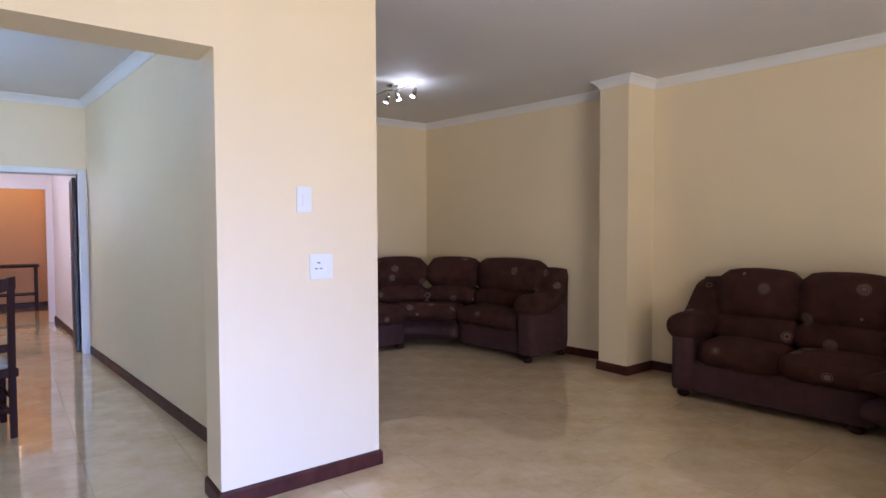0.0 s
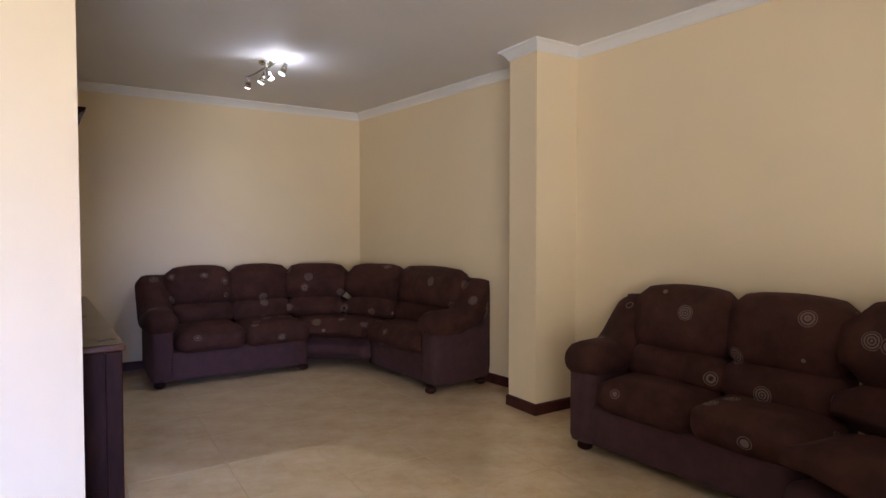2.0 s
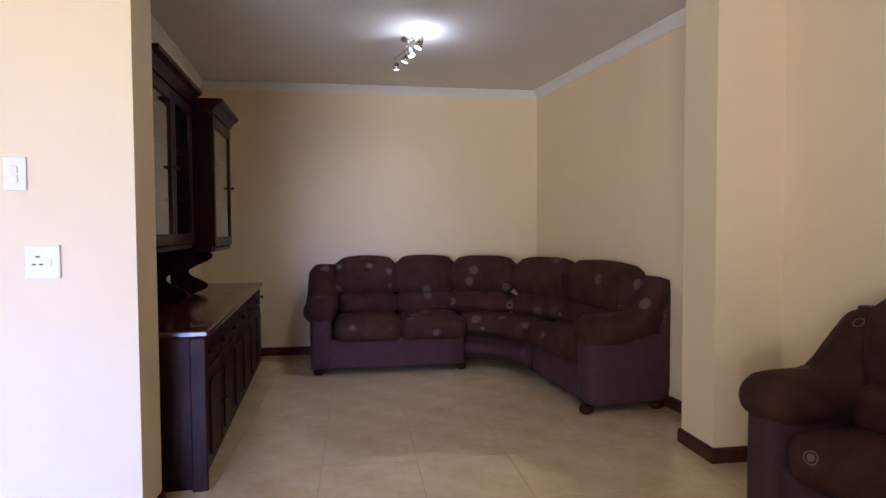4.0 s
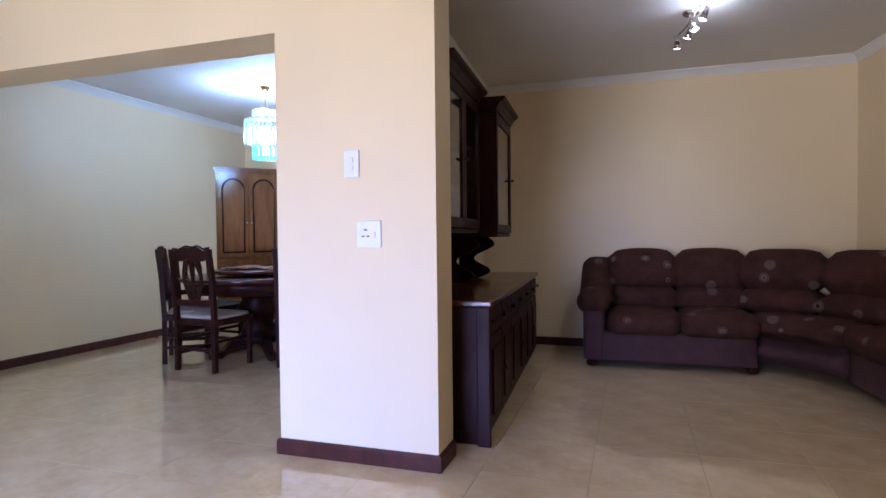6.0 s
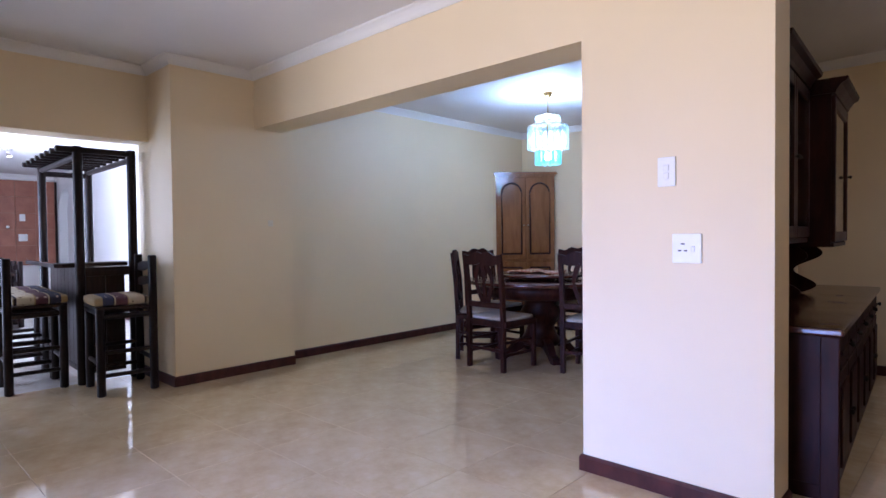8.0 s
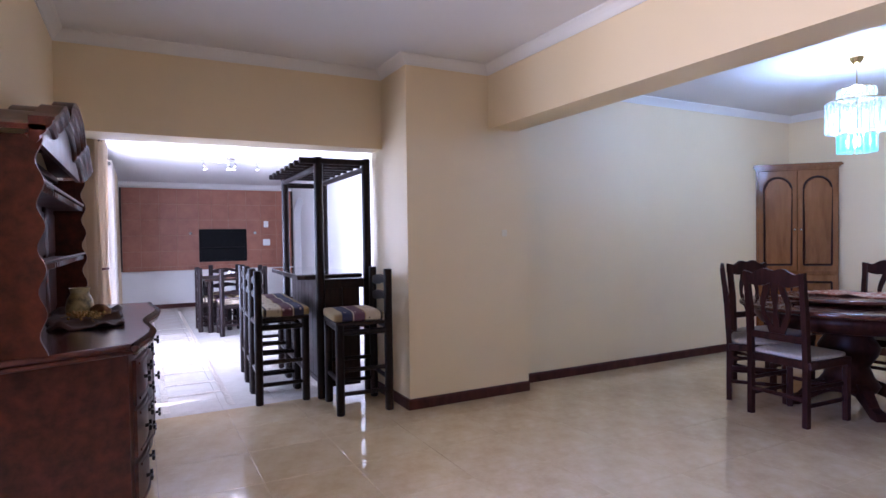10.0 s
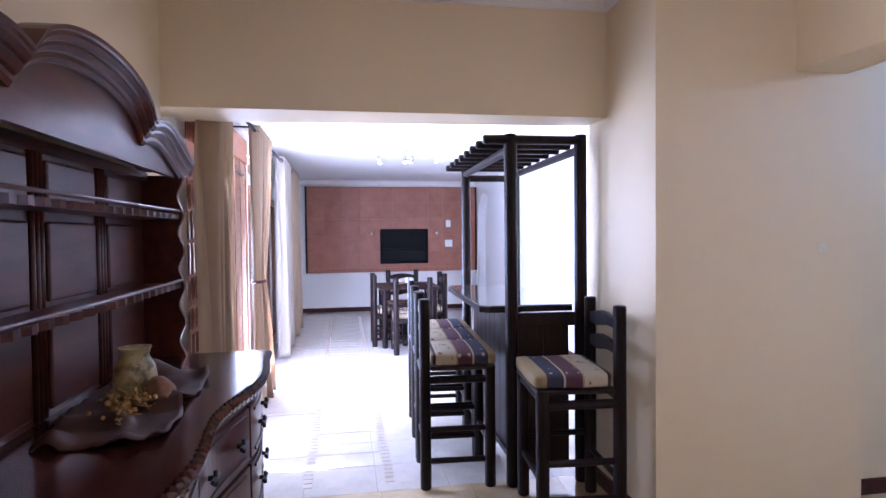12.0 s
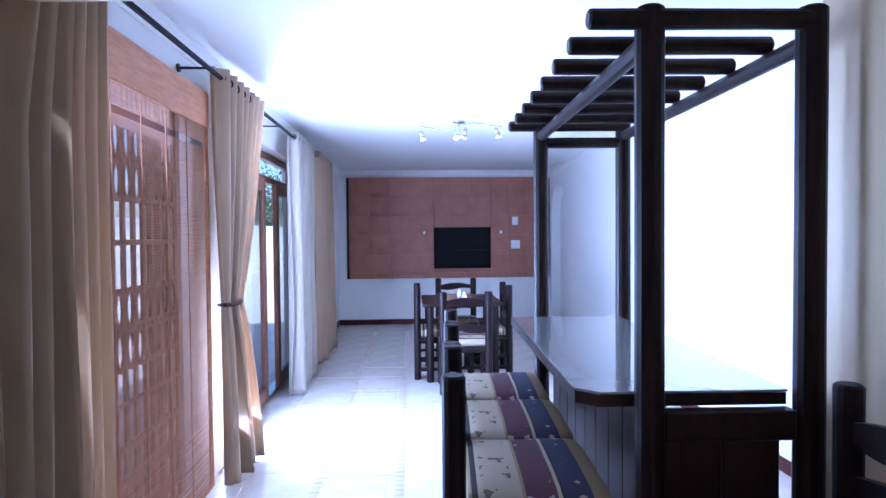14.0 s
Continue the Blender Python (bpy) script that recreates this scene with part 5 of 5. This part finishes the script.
part("grout_bed", boxes(((FAR_X, P0, PZ0), (PX, O0, PZ1)), ((FAR_X, O1, PZ0), (PX, P1, PZ1)), ((FAR_X, O0, OZ1), (PX, O1, PZ1)), ((FAR_X, O0, PZ0), (PX, O1, OZ0))), TERRA_GROUT, bq)


def tile(y0, y1, z0, z1):
    bm = bmesh.new()
    box(bm, (PX, y0 + 0.003, z0 + 0.003), (PX + 0.010, y1 - 0.003, z1 - 0.003), 0.002)
    part("tile", bm, TERRACOTTA, bq)


ycuts = [P0]
while ycuts[-1] < P1 - 0.02:
    ycuts.append(min(P1, ycuts[-1] + 0.31))
ycuts = sorted(set([y for y in ycuts if not (abs(y - O0) < 0.12 or abs(y - O1) < 0.12)] + [O0, O1]))
zcuts = [0.80, 1.09, 1.39, 1.69, 1.99, PZ1]
for z0, z1 in zip(zcuts, zcuts[1:]):
    for y0, y1 in zip(ycuts, ycuts[1:]):
        if y0 >= O0 - 0.001 and y1 <= O1 + 0.001:
            if z1 <= OZ1 + 0.1:
                if z0 < OZ0 - 0.02:
                    tile(y0, y1, z0, OZ0)
                continue
            z0b = max(z0, OZ1)
            tile(y0, y1, z0b, z1)
        else:
            tile(y0, y1, z0, z1)
y = P0
while y < P1 - 0.01:
    tile(y, min(P1, y + 0.10), PZ0, 0.80)
    y += 0.10
part("side_trim", boxes(((FAR_X, P0 - 0.035, PZ0), (PX + 0.014, P0 - 0.001, PZ1), 0.004)), DARK_PANEL, bq, "dark edge trim")
part("side_trim", boxes(((FAR_X, P1 + 0.001, PZ0), (PX + 0.014, P1 + 0.035, PZ1), 0.004)), DARK_PANEL, bq, "dark edge trim")
br = part("firebox", boxes(((FAR_X + 0.006, O0, OZ0), (FAR_X + 0.012, O1, OZ1)), ((FAR_X + 0.012, O0, OZ0), (PX + 0.02, O0 + 0.03, OZ1)), ((FAR_X + 0.012, O1 - 0.03, OZ0), (PX + 0.02, O1, OZ1)),
                           ((FAR_X + 0.012, O0 + 0.03, OZ1 - 0.04), (PX + 0.02, O1 - 0.03, OZ1)), ((FAR_X + 0.012, O0 + 0.03, OZ0), (PX + 0.02, O1 - 0.03, OZ0 + 0.03))), BLACK, bq, "black steel firebox")
part("door_panel", boxes(((FAR_X + 0.02, O0 + 0.035, OZ0 + 0.035), (PX + 0.002, O1 - 0.035, 1.13), 0.004)), BLACK, br)
bm = bmesh.new()
for i in range(14):
    yy = O0 + 0.06 + i * (O1 - O0 - 0.12) / 13
    rod(bm, (FAR_X + 0.02, yy, 1.15), (PX + 0.01, yy, 1.15), 0.004, n=6)
rod(bm, (PX + 0.01, O0 + 0.03, 1.15), (PX + 0.01, O1 - 0.03, 1.15), 0.006, n=6)
part("grill", bm, IRON, br)
for y in (1.22, 2.42):
    bm = bmesh.new()
    rod(bm, (PX + 0.010, y, 1.43), (PX + 0.045, y, 1.43), 0.020, 0.028, 12)
    tagged(part("wall_hook", bm, STEEL), "small steel fitting on the tiles beside the barbecue", "fitting", "fittings beside the barbecue")
for z0, z1, y0, y1, nm, lb in ((1.54, 1.67, 2.60, 2.69, "light_switch", "white light switch plate on the terracotta tiles"), (1.17, 1.30, 2.58, 2.72, "wall_socket", "white wall socket plate on the terracotta tiles")):
    bm = bmesh.new()
    box(bm, (PX + 0.010, y0, z0), (PX + 0.022, y1, z1), 0.003)
    pl = tagged(part(nm, bm, WHITE_PLASTIC), lb, "switch" if nm == "light_switch" else "socket")
    bm = bmesh.new()
    box(bm, (PX + 0.021, (y0 + y1) / 2 - 0.012, (z0 + z1) / 2 - 0.02), (PX + 0.027, (y0 + y1) / 2 + 0.012, (z0 + z1) / 2 + 0.02), 0.002)
    part("rocker", bm, WHITE_PLASTIC, pl)


# curtains
def cloth_mat(name, c, through_light):
    m, nt, b = node_mat(name, 0.75)
    nt.links.new(ramp(nt, noise_tex(nt, 3, 5, 0.6, (4, 4, 0.6)), [(0.3, mixed(c, (0, 0, 0), 0.2)), (0.7, c)]), b.inputs["Base Color"])
    bump(nt, b, noise_tex(nt, 180, 2), 0.3, 0.001)
    b.inputs["Sheen Weight"].default_value = 0.2
    tr = nt.nodes.new("ShaderNodeBsdfTranslucent")
    tr.inputs["Color"].default_value = (*c, 1)
    mx = nt.nodes.new("ShaderNodeMixShader")
    mx.inputs[0].default_value = through_light
    out = nt.nodes["Material Output"]
    nt.links.new(b.outputs[0], mx.inputs[1])
    nt.links.new(tr.outputs[0], mx.inputs[2])
    nt.links.new(mx.outputs[0], out.inputs["Surface"])
    return m


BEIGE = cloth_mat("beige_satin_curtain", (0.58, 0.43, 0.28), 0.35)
# lighter copy of the curtain cloth, with the daylight behind it put into the colour
PALE = cloth_mat("backlit_curtain", (0.62, 0.56, 0.48), 0.35)
ROD_Y, ROD_Z = 0.02, 2.255


def curtain(x0, x1, folds, mat, label, z1=2.305, z0=0.02, tie=None, bottom=None, amp=0.045, seed=1, flare=0.0):
    """A pleated eyelet curtain; tie = (height, x, width) gathers it; bottom = (x0, x1) at the hem."""
    rnd = random.Random(seed)
    ph = [rnd.uniform(-0.5, 0.5) for _ in range(folds + 2)]
    bm = bmesh.new()
    nu, nv = folds * 10, 44
    rows = []
    for j in range(nv + 1):
        z = z0 + (z1 - z0) * j / nv
        a, c = x0, x1
        c += flare * min(1.0, (z1 - z) / 0.6)
        k = 1.0
        if tie:
            tz, tx, tw = tie
            b0, b1 = bottom
            if z > tz:
                s = ((z - tz) / (z1 - tz)) ** 0.75
                a, c = tx - tw / 2 + (x0 - tx + tw / 2) * s, tx + tw / 2 + (x1 - tx - tw / 2) * s
                k = 0.55 + 0.45 * s
            else:
                s = ((tz - z) / (tz - z0)) ** 0.6
                a, c = tx - tw / 2 + (b0 - tx + tw / 2) * s, tx + tw / 2 + (b1 - tx - tw / 2) * s
                k = 0.55 + 0.6 * s
        row = []
        for i in range(nu + 1):
            u = i / nu
            f = u * folds
            w = math.sin(2 * math.pi * f + ph[int(f)] * 0.8 + 0.4 * math.sin(z * 2.1 + f))
            low = 1 - z / z1
            y = ROD_Y + amp * k * w * (1 + 0.35 * low * math.sin(f * 1.7 + seed)) + 0.02 * low * math.sin(3 * f + seed)
            row.append(bm.verts.new((a + (c - a) * u + 0.012 * low * math.sin(5 * f), y, z)))
        rows.append(row)
    for j in range(nv):
        for i in range(nu):
            bm.faces.new((rows[j][i], rows[j][i + 1], rows[j + 1][i + 1], rows[j + 1][i]))
    root = thing("curtain", (0, 0, 0), label, "curtain", "curtains on the patio rod")
    ob = part("drape", bm, mat, root, smooth=True)
    so = ob.modifiers.new("thickness", "SOLIDIFY")
    so.thickness = 0.003
    for i in range(folds):
        x = x0 + (x1 - x0) * (i + 0.5) / folds
        bm = bmesh.new()
        m = 14
        for q in range(m):
            p0, p1 = 2 * math.pi * q / m, 2 * math.pi * (q + 1) / m
            rod(bm, (x, ROD_Y + 0.024 * math.cos(p0), ROD_Z + 0.024 * math.sin(p0)), (x, ROD_Y + 0.024 * math.cos(p1), ROD_Z + 0.024 * math.sin(p1)), 0.005, n=5)
        part("eyelet", bm, IRON, root, "dark metal eyelet")
    if tie:
        bm = bmesh.new()
        m = 24
        for q in range(m):
            p0, p1 = 2 * math.pi * q / m, 2 * math.pi * (q + 1) / m
            rod(bm, (tie[1] + (tie[2] / 2 + 0.012) * math.cos(p0), ROD_Y + 0.05 * math.sin(p0), tie[0]), (tie[1] + (tie[2] / 2 + 0.012) * math.cos(p1), ROD_Y + 0.05 * math.sin(p1), tie[0]), 0.012, n=6)
        part("tie_band", bm, BASE_WOOD, root, "dark tie band")


curtain(-3.12, -2.77, 6, BEIGE, "beige satin eyelet curtain hanging open at the patio window", seed=3, amp=0.065, flare=0.12)
curtain(-5.16, -4.32, 7, BEIGE, "beige satin eyelet curtain gathered with a tie band", tie=(1.03, -4.46, 0.20), bottom=(-4.86, -4.40), seed=7)
curtain(-7.10, -6.17, 6, PALE, "eyelet curtain beside the patio door, its colour lightened for the backlight", seed=11)
curtain(-8.40, -7.35, 6, BEIGE, "beige satin eyelet curtain past the patio door", seed=13)
rd = thing("curtain_rod", (0, 0, 0), "dark iron curtain rod along the patio wall", "curtain rod")
bm = bmesh.new()
rod(bm, (-8.5, ROD_Y, ROD_Z), (-2.70, ROD_Y, ROD_Z), 0.013, n=12)
part("pole", bm, IRON, rd, smooth=True)
for x in (-8.45, -5.7, -4.15, -2.85):
    bm = bmesh.new()
    rod(bm, (x, S_Y, ROD_Z - 0.01), (x, ROD_Y, ROD_Z - 0.01), 0.007, n=8)
    rod(bm, (x, S_Y + 0.001, ROD_Z - 0.01), (x, S_Y + 0.008, ROD_Z - 0.01), 0.022, n=12)
    part("bracket", bm, IRON, rd)

# bamboo blind: fine slats held by cords
BAMBOO = wood("bamboo_slats", (0.36, 0.14, 0.055), (0.56, 0.26, 0.12), 0.6, (3, 20, 20))
bl = thing("bamboo_blind", (0, 0, 0), "reddish woven bamboo blind lowered over the patio window", "blind")
BX0, BX1, BY = -4.36, -2.83, -0.055
verts, facesl = [], []
z = 0.06
i = 0
rnd = random.Random(2)
while z < 1.98:
    h = rnd.uniform(0.0018, 0.0026)
    o = len(verts)
    y = BY + rnd.uniform(-0.0015, 0.0015)
    for xx in (BX0, BX1):
        verts += [(xx, y - 0.0015, z), (xx, y + 0.0015, z), (xx, y + 0.0015, z + h), (xx, y - 0.0015, z + h)]
    facesl += [(o, o + 4, o + 5, o + 1), (o + 1, o + 5, o + 6, o + 2), (o + 2, o + 6, o + 7, o + 3), (o + 3, o + 7, o + 4, o), (o, o + 1, o + 2, o + 3), (o + 4, o + 7, o + 6, o + 5)]
    z += h + rnd.uniform(0.0038, 0.0050) + (0.03 if abs(z - 1.86) < 0.004 else 0)
    i += 1
me = bpy.data.meshes.new("slats")
me.from_pydata(verts, [], facesl)
me.materials.append(BAMBOO)
sl = new("slats", me)
sl.parent = bl
tagged(sl, "fine reddish bamboo slats", kind="stuff")
part("valance", boxes(((BX0, BY - 0.012, 1.98), (BX1, BY + 0.012, 2.17), 0.004)), BAMBOO, bl)
for k in range(7):
    x = BX0 + 0.06 + k * (BX1 - BX0 - 0.12) / 6
    bm = bmesh.new()
    rod(bm, (x, BY + 0.004, 0.05), (x, BY + 0.004, 1.98), 0.0025, n=5)
    part("cord", bm, BAMBOO, bl)
for xx in (BX0, BX1 - 0.05):
    part("edge_tape", boxes(((xx, BY + 0.003, 0.05), (xx + 0.05, BY + 0.005, 1.98))), BAMBOO, bl)
bm = bmesh.new()
rod(bm, (BX0, BY, 0.05), (BX1, BY, 0.05), 0.010, n=8)
part("bottom_bar", bm, BAMBOO, bl)

# window and sliding door frames, reddish timber, with a folding security gate behind the glass
FRAME = wood("reddish_frame_timber", (0.12, 0.045, 0.025), (0.25, 0.10, 0.055), 0.35, (12, 12, 2))
GATE = plain("painted_gate_steel", (0.20, 0.09, 0.055), 0.5)
PANE, nt, b = node_mat("window_glass", 0.01)
b.inputs["Transmission Weight"].default_value, b.inputs["IOR"].default_value = 1.0, 1.45
FY = S_Y - 0.12


def pane(x0, x1, z0, z1, parent):
    ob = part("pane", boxes(((x0, FY - 0.003, z0), (x1, FY + 0.003, z1))), PANE, parent)
    ob.visible_shadow = False


def frame_bars(root, x0, x1, z0, z1, mullions):
    for nm, lo, hi in (("frame", (x0, FY - 0.03, z0), (x0 + 0.06, FY + 0.03, z1)), ("frame", (x1 - 0.06, FY - 0.03, z0), (x1, FY + 0.03, z1)),
                       ("frame", (x0 + 0.06, FY - 0.03, z1 - 0.06), (x1 - 0.06, FY + 0.03, z1)), ("sill", (x0 + 0.06, FY - 0.03, z0), (x1 - 0.06, FY + 0.03, z0 + 0.04))):
        part(nm, boxes((lo, hi, 0.004)), FRAME, root)
    for m in mullions:
        part("mullion", boxes(((m - 0.03, FY - 0.028, z0 + 0.04), (m + 0.03, FY + 0.028, z1 - 0.06), 0.004)), FRAME, root)


w1 = tagged(new("window_1"), "reddish timber framed patio window behind the bamboo blind", "window", kind="structure")
frame_bars(w1, WIN_A, WIN_B, 0.10, OPEN_Z, ())
pane(WIN_A + 0.06, WIN_B - 0.06, 0.14, OPEN_Z - 0.06, w1)
d2 = tagged(new("door_2"), "reddish timber framed sliding patio door standing open", "door", kind="structure")
frame_bars(d2, DR_A, DR_B, 0.0, OPEN_Z, ())
part("transom", boxes(((DR_A + 0.06, FY - 0.03, 1.86), (DR_B - 0.06, FY + 0.03, 1.92), 0.004)), FRAME, d2)
for x0 in (-6.02, -7.22):
    lf = part("sliding_leaf", boxes(((x0, FY + 0.034, 0.04), (x0 + 0.09, FY + 0.074, 1.86), 0.004), ((x0 + 0.73, FY + 0.034, 0.04), (x0 + 0.82, FY + 0.074, 1.86), 0.004),
                                    ((x0 + 0.09, FY + 0.034, 0.04), (x0 + 0.73, FY + 0.074, 0.16), 0.004), ((x0 + 0.09, FY + 0.034, 1.77), (x0 + 0.73, FY + 0.074, 1.86), 0.004)), FRAME, d2)
    ob = part("pane", boxes(((x0 + 0.09, FY + 0.05, 0.16), (x0 + 0.73, FY + 0.056, 1.77))), PANE, lf)
    ob.visible_shadow = False
part("lock_plate", boxes(((-5.225, FY + 0.075, 0.98), (-5.205, FY + 0.082, 1.12))), STEEL, d2, "steel lock plate")
part("track", boxes(((DR_A + 0.06, FY - 0.02, 0.041), (DR_B - 0.06, FY + 0.06, 0.052))), STEEL, d2, "steel sliding track")


def gate(x0, x1, y, bars):
    root = thing("security_gate", (0, 0, 0), "folding steel security gate with oval links behind the window", "gate")
    w = (x1 - x0) / bars
    for i in range(bars + 1):
        x = x0 + i * w
        part("bar", boxes(((x - 0.013, y - 0.006, 0.10), (x + 0.013, y + 0.006, 2.05))), GATE, root)
    for zr, hh in ((0.20, 0.012), (0.72, 0.012), (1.38, 0.012), (1.895, 0.045)):
        part("rail", boxes(((x0, y + 0.007, zr - hh), (x1, y + 0.013, zr + hh))), GATE, root)
    for i in range(bars):
        x = x0 + (i + 0.5) * w
        part("short_bar", boxes(((x - 0.008, y - 0.006, 1.94), (x + 0.008, y + 0.006, 2.05))), GATE, root)
    for zc in (0.38, 1.02, 1.72):
        for i in range(bars):
            xc = x0 + (i + 0.5) * w
            bm = bmesh.new()
            m = 18
            for dz in (-0.085, 0.085):
                ring = []
                for q in range(m):
                    a = 2 * math.pi * q / m
                    ring.append([bm.verts.new((xc + (w / 2 + e) * math.cos(a), y + f, zc + dz + (0.085 + e) * math.sin(a))) for e, f in ((-0.018, -0.006), (0.004, -0.006), (0.004, 0.006), (-0.018, 0.006))])
                for q in range(m):
                    u, v = ring[q], ring[(q + 1) % m]
                    for s in range(4):
                        bm.faces.new((u[s], u[(s + 1) % 4], v[(s + 1) % 4], v[s]))
            part("link", bm, GATE, root)
    part("bottom_channel", boxes(((x0, y - 0.015, 0.0), (x1, y + 0.015, 0.10))), GATE, root)
    part("top_channel", boxes(((x0, y - 0.015, 2.05), (x1, y + 0.015, OPEN_Z))), GATE, root)


gate(WIN_A + 0.02, WIN_B - 0.02, S_Y - 0.022, 15)

# ---- outside ----
PAVE = plain("pale_paving", (0.62, 0.60, 0.55), 0.8, vary=0.25, scale=6)
structure("ground", boxes(((-90, -90, -0.35), (90, 90, -0.205))), PAVE, "pale sunlit ground outside", "ground")
structure("pavement", boxes(((-44, -5.2, -0.205), (-0.7, S_Y - 0.2, -0.03))), PAVE, "pale paved terrace outside the patio door", "pavement")
GW = paint("garden_wall_paint", (0.86, 0.84, 0.80), 0.7)
gw = structure("wall_garden", boxes(((-45, -5.4, -0.21), (-0.7, -5.2, 1.75)), ((-45, -5.43, 1.75), (-0.7, -5.17, 1.82))), GW, "pale plastered garden wall with a coping")
LEAF = plain("garden_leaf", (0.06, 0.13, 0.035), 0.5, vary=0.5, scale=8)
BARK = plain("bark", (0.10, 0.07, 0.05), 0.9, vary=0.5, scale=20)


def garden_tree(at, h, spread, seed):
    rnd = random.Random(seed)
    root = thing("tree", at, "leafy green garden tree behind the garden wall", "tree", "garden trees")
    bm = bmesh.new()
    rod(bm, (0, 0, 0), (0.05, 0, h * 0.45), 0.13, 0.08, 10)
    ends = []
    for k in range(7):
        a = k * 0.9 + rnd.uniform(-0.3, 0.3)
        e = Vector((math.cos(a) * spread * 0.6, math.sin(a) * spread * 0.6, h * rnd.uniform(0.55, 0.9)))
        rod(bm, (0.05, 0, h * rnd.uniform(0.35, 0.45)), e, 0.06, 0.02, 7)
        ends.append(e)
    part("trunk", bm, BARK, root)
    verts, fs = [], []
    for _ in range(2600):
        e = rnd.choice(ends)
        c = e + Vector((rnd.gauss(0, spread * 0.25), rnd.gauss(0, spread * 0.25), rnd.gauss(0, h * 0.10)))
        q = Euler((rnd.uniform(0, 6), rnd.uniform(0, 6), rnd.uniform(0, 6))).to_matrix()
        s = rnd.uniform(0.05, 0.11)
        o = len(verts)
        verts += [tuple(c + q @ Vector(p) * s) for p in ((-1, 0, 0), (0, -0.42, 0.06), (1, 0, 0), (0, 0.42, 0.06))]
        fs.append((o, o + 1, o + 2, o + 3))
    me = bpy.data.meshes.new("crown")
    me.from_pydata(verts, [], fs)
    me.materials.append(LEAF)
    cr = new("crown", me)
    cr.parent = root


garden_tree((-26.0, -7.2, -0.205), 5.0, 2.0, 4)
garden_tree((-30.0, -7.8, -0.205), 5.4, 2.2, 9)
garden_tree((-34.0, -7.0, -0.205), 5.0, 2.0, 15)
pot = thing("plant_pot", (-6.15, -0.95, -0.03), "spiky aloe in a dark round pot on the terrace", "plant")
bm = bmesh.new()
lathe(bm, [(0.16, 0), (0.20, 0.05), (0.25, 0.22), (0.27, 0.26), (0.25, 0.265), (0.23, 0.235)], 28)
part("pot", bm, plain("dark_glazed_pot", (0.05, 0.05, 0.06), 0.4), pot, smooth=True)
rnd = random.Random(8)
ALOE = plain("aloe_leaf", (0.10, 0.20, 0.11), 0.45, vary=0.4, scale=12)
for k in range(17):
    a = k * 2.4
    tip = Vector((math.cos(a), math.sin(a), 0)) * rnd.uniform(0.12, 0.27) + Vector((0, 0, 0.24 + rnd.uniform(0.16, 0.34)))
    bm = bmesh.new()
    rod(bm, (0.03 * math.cos(a), 0.03 * math.sin(a), 0.225), tip, 0.026, 0.002, 6)
    part("leaf", bm, ALOE, pot, smooth=True)

# ---- floor tiles ----
def floor_tiles(x0, x1, y0, y1, step, mat, parent, near, skip=None):
    me = {}
    far = []
    nx, ny = math.ceil((x1 - x0) / step), math.ceil((y1 - y0) / step)
    for i in range(nx):
        for j in range(ny):
            a, c = x0 + i * step, y0 + j * step
            w, d = min(step, x1 - a), min(step, y1 - c)
            if w < 0.02 or d < 0.02:
                continue
            if not near(a + w / 2, c + d / 2):
                far.append((a, c, w, d))
                continue
            key = (round(w, 3), round(d, 3))
            if key not in me:
                bm = bmesh.new()
                box(bm, (0.0009, 0.0009, -0.004), (w - 0.0009, d - 0.0009, 0.0), 0.0005)
                m_ = bpy.data.meshes.new("floor_tile")
                bm.to_mesh(m_)
                bm.free()
                m_.materials.append(mat)
                me[key] = m_
            ob = new("floor_tile", me[key])
            ob.location = (a, c, 0)
            ob.parent = parent
    if far:
        bm = bmesh.new()
        for a, c, w, d in far:
            box(bm, (a + 0.0015, c + 0.0015, -0.004), (a + w - 0.0015, c + d - 0.0015, 0.0))
        tagged(part("floor_tiles", bm, mat, parent), "beige floor tiles", kind="stuff")


floor = bpy.data.objects["floor"]
floor_tiles(HEAD_B, E_X + 0.1, -3.6, 12.6, 0.5, FLOOR_TILE, floor, lambda x, y: -0.7 < y < 7.0 and x < 5.4)
floor_tiles(FAR_X, HEAD_B, S_Y - 0.2, PN_Y, 0.40, PATIO_TILE, floor, lambda x, y: True)
# inlaid mosaic strips in the patio floor
MOSAIC = tile_mat("mosaic_pieces", (0.40, 0.33, 0.27), (0.50, 0.43, 0.36), (0.60, 0.54, 0.47), 0.3)
bm = bmesh.new()
rnd = random.Random(3)


def strip(a, b_, width):
    a, b_ = Vector((*a, 0)), Vector((*b_, 0))
    n = max(1, int((b_ - a).length / 0.06))
    d = (b_ - a) / n
    s = Vector((-d.y, d.x, 0)).normalized() * width
    for i in range(n):
        p = a + d * i + d * 0.06
        q = d * 0.88
        pts = [p, p + q, p + q + s * 0.92, p + s * 0.92]
        z = 0.0015 + rnd.uniform(0, 0.0006)
        extrude_outline(bm, [(v.x, v.y, 0.0002) for v in pts], (0, 0, z))


for y in (0.47, 0.93):
    strip((-9.5, y), (-2.75, y), 0.055)
for x in (-3.22, -4.12, -5.02, -5.92, -6.82):
    strip((x, 0.10), (x, 0.93), 0.055)
    strip((x - 0.40, 0.47), (x - 0.40, 0.93), 0.055)
ms = tagged(part("mosaic_strips", bm, MOSAIC, floor), "inlaid strips of small stone mosaic", kind="stuff")
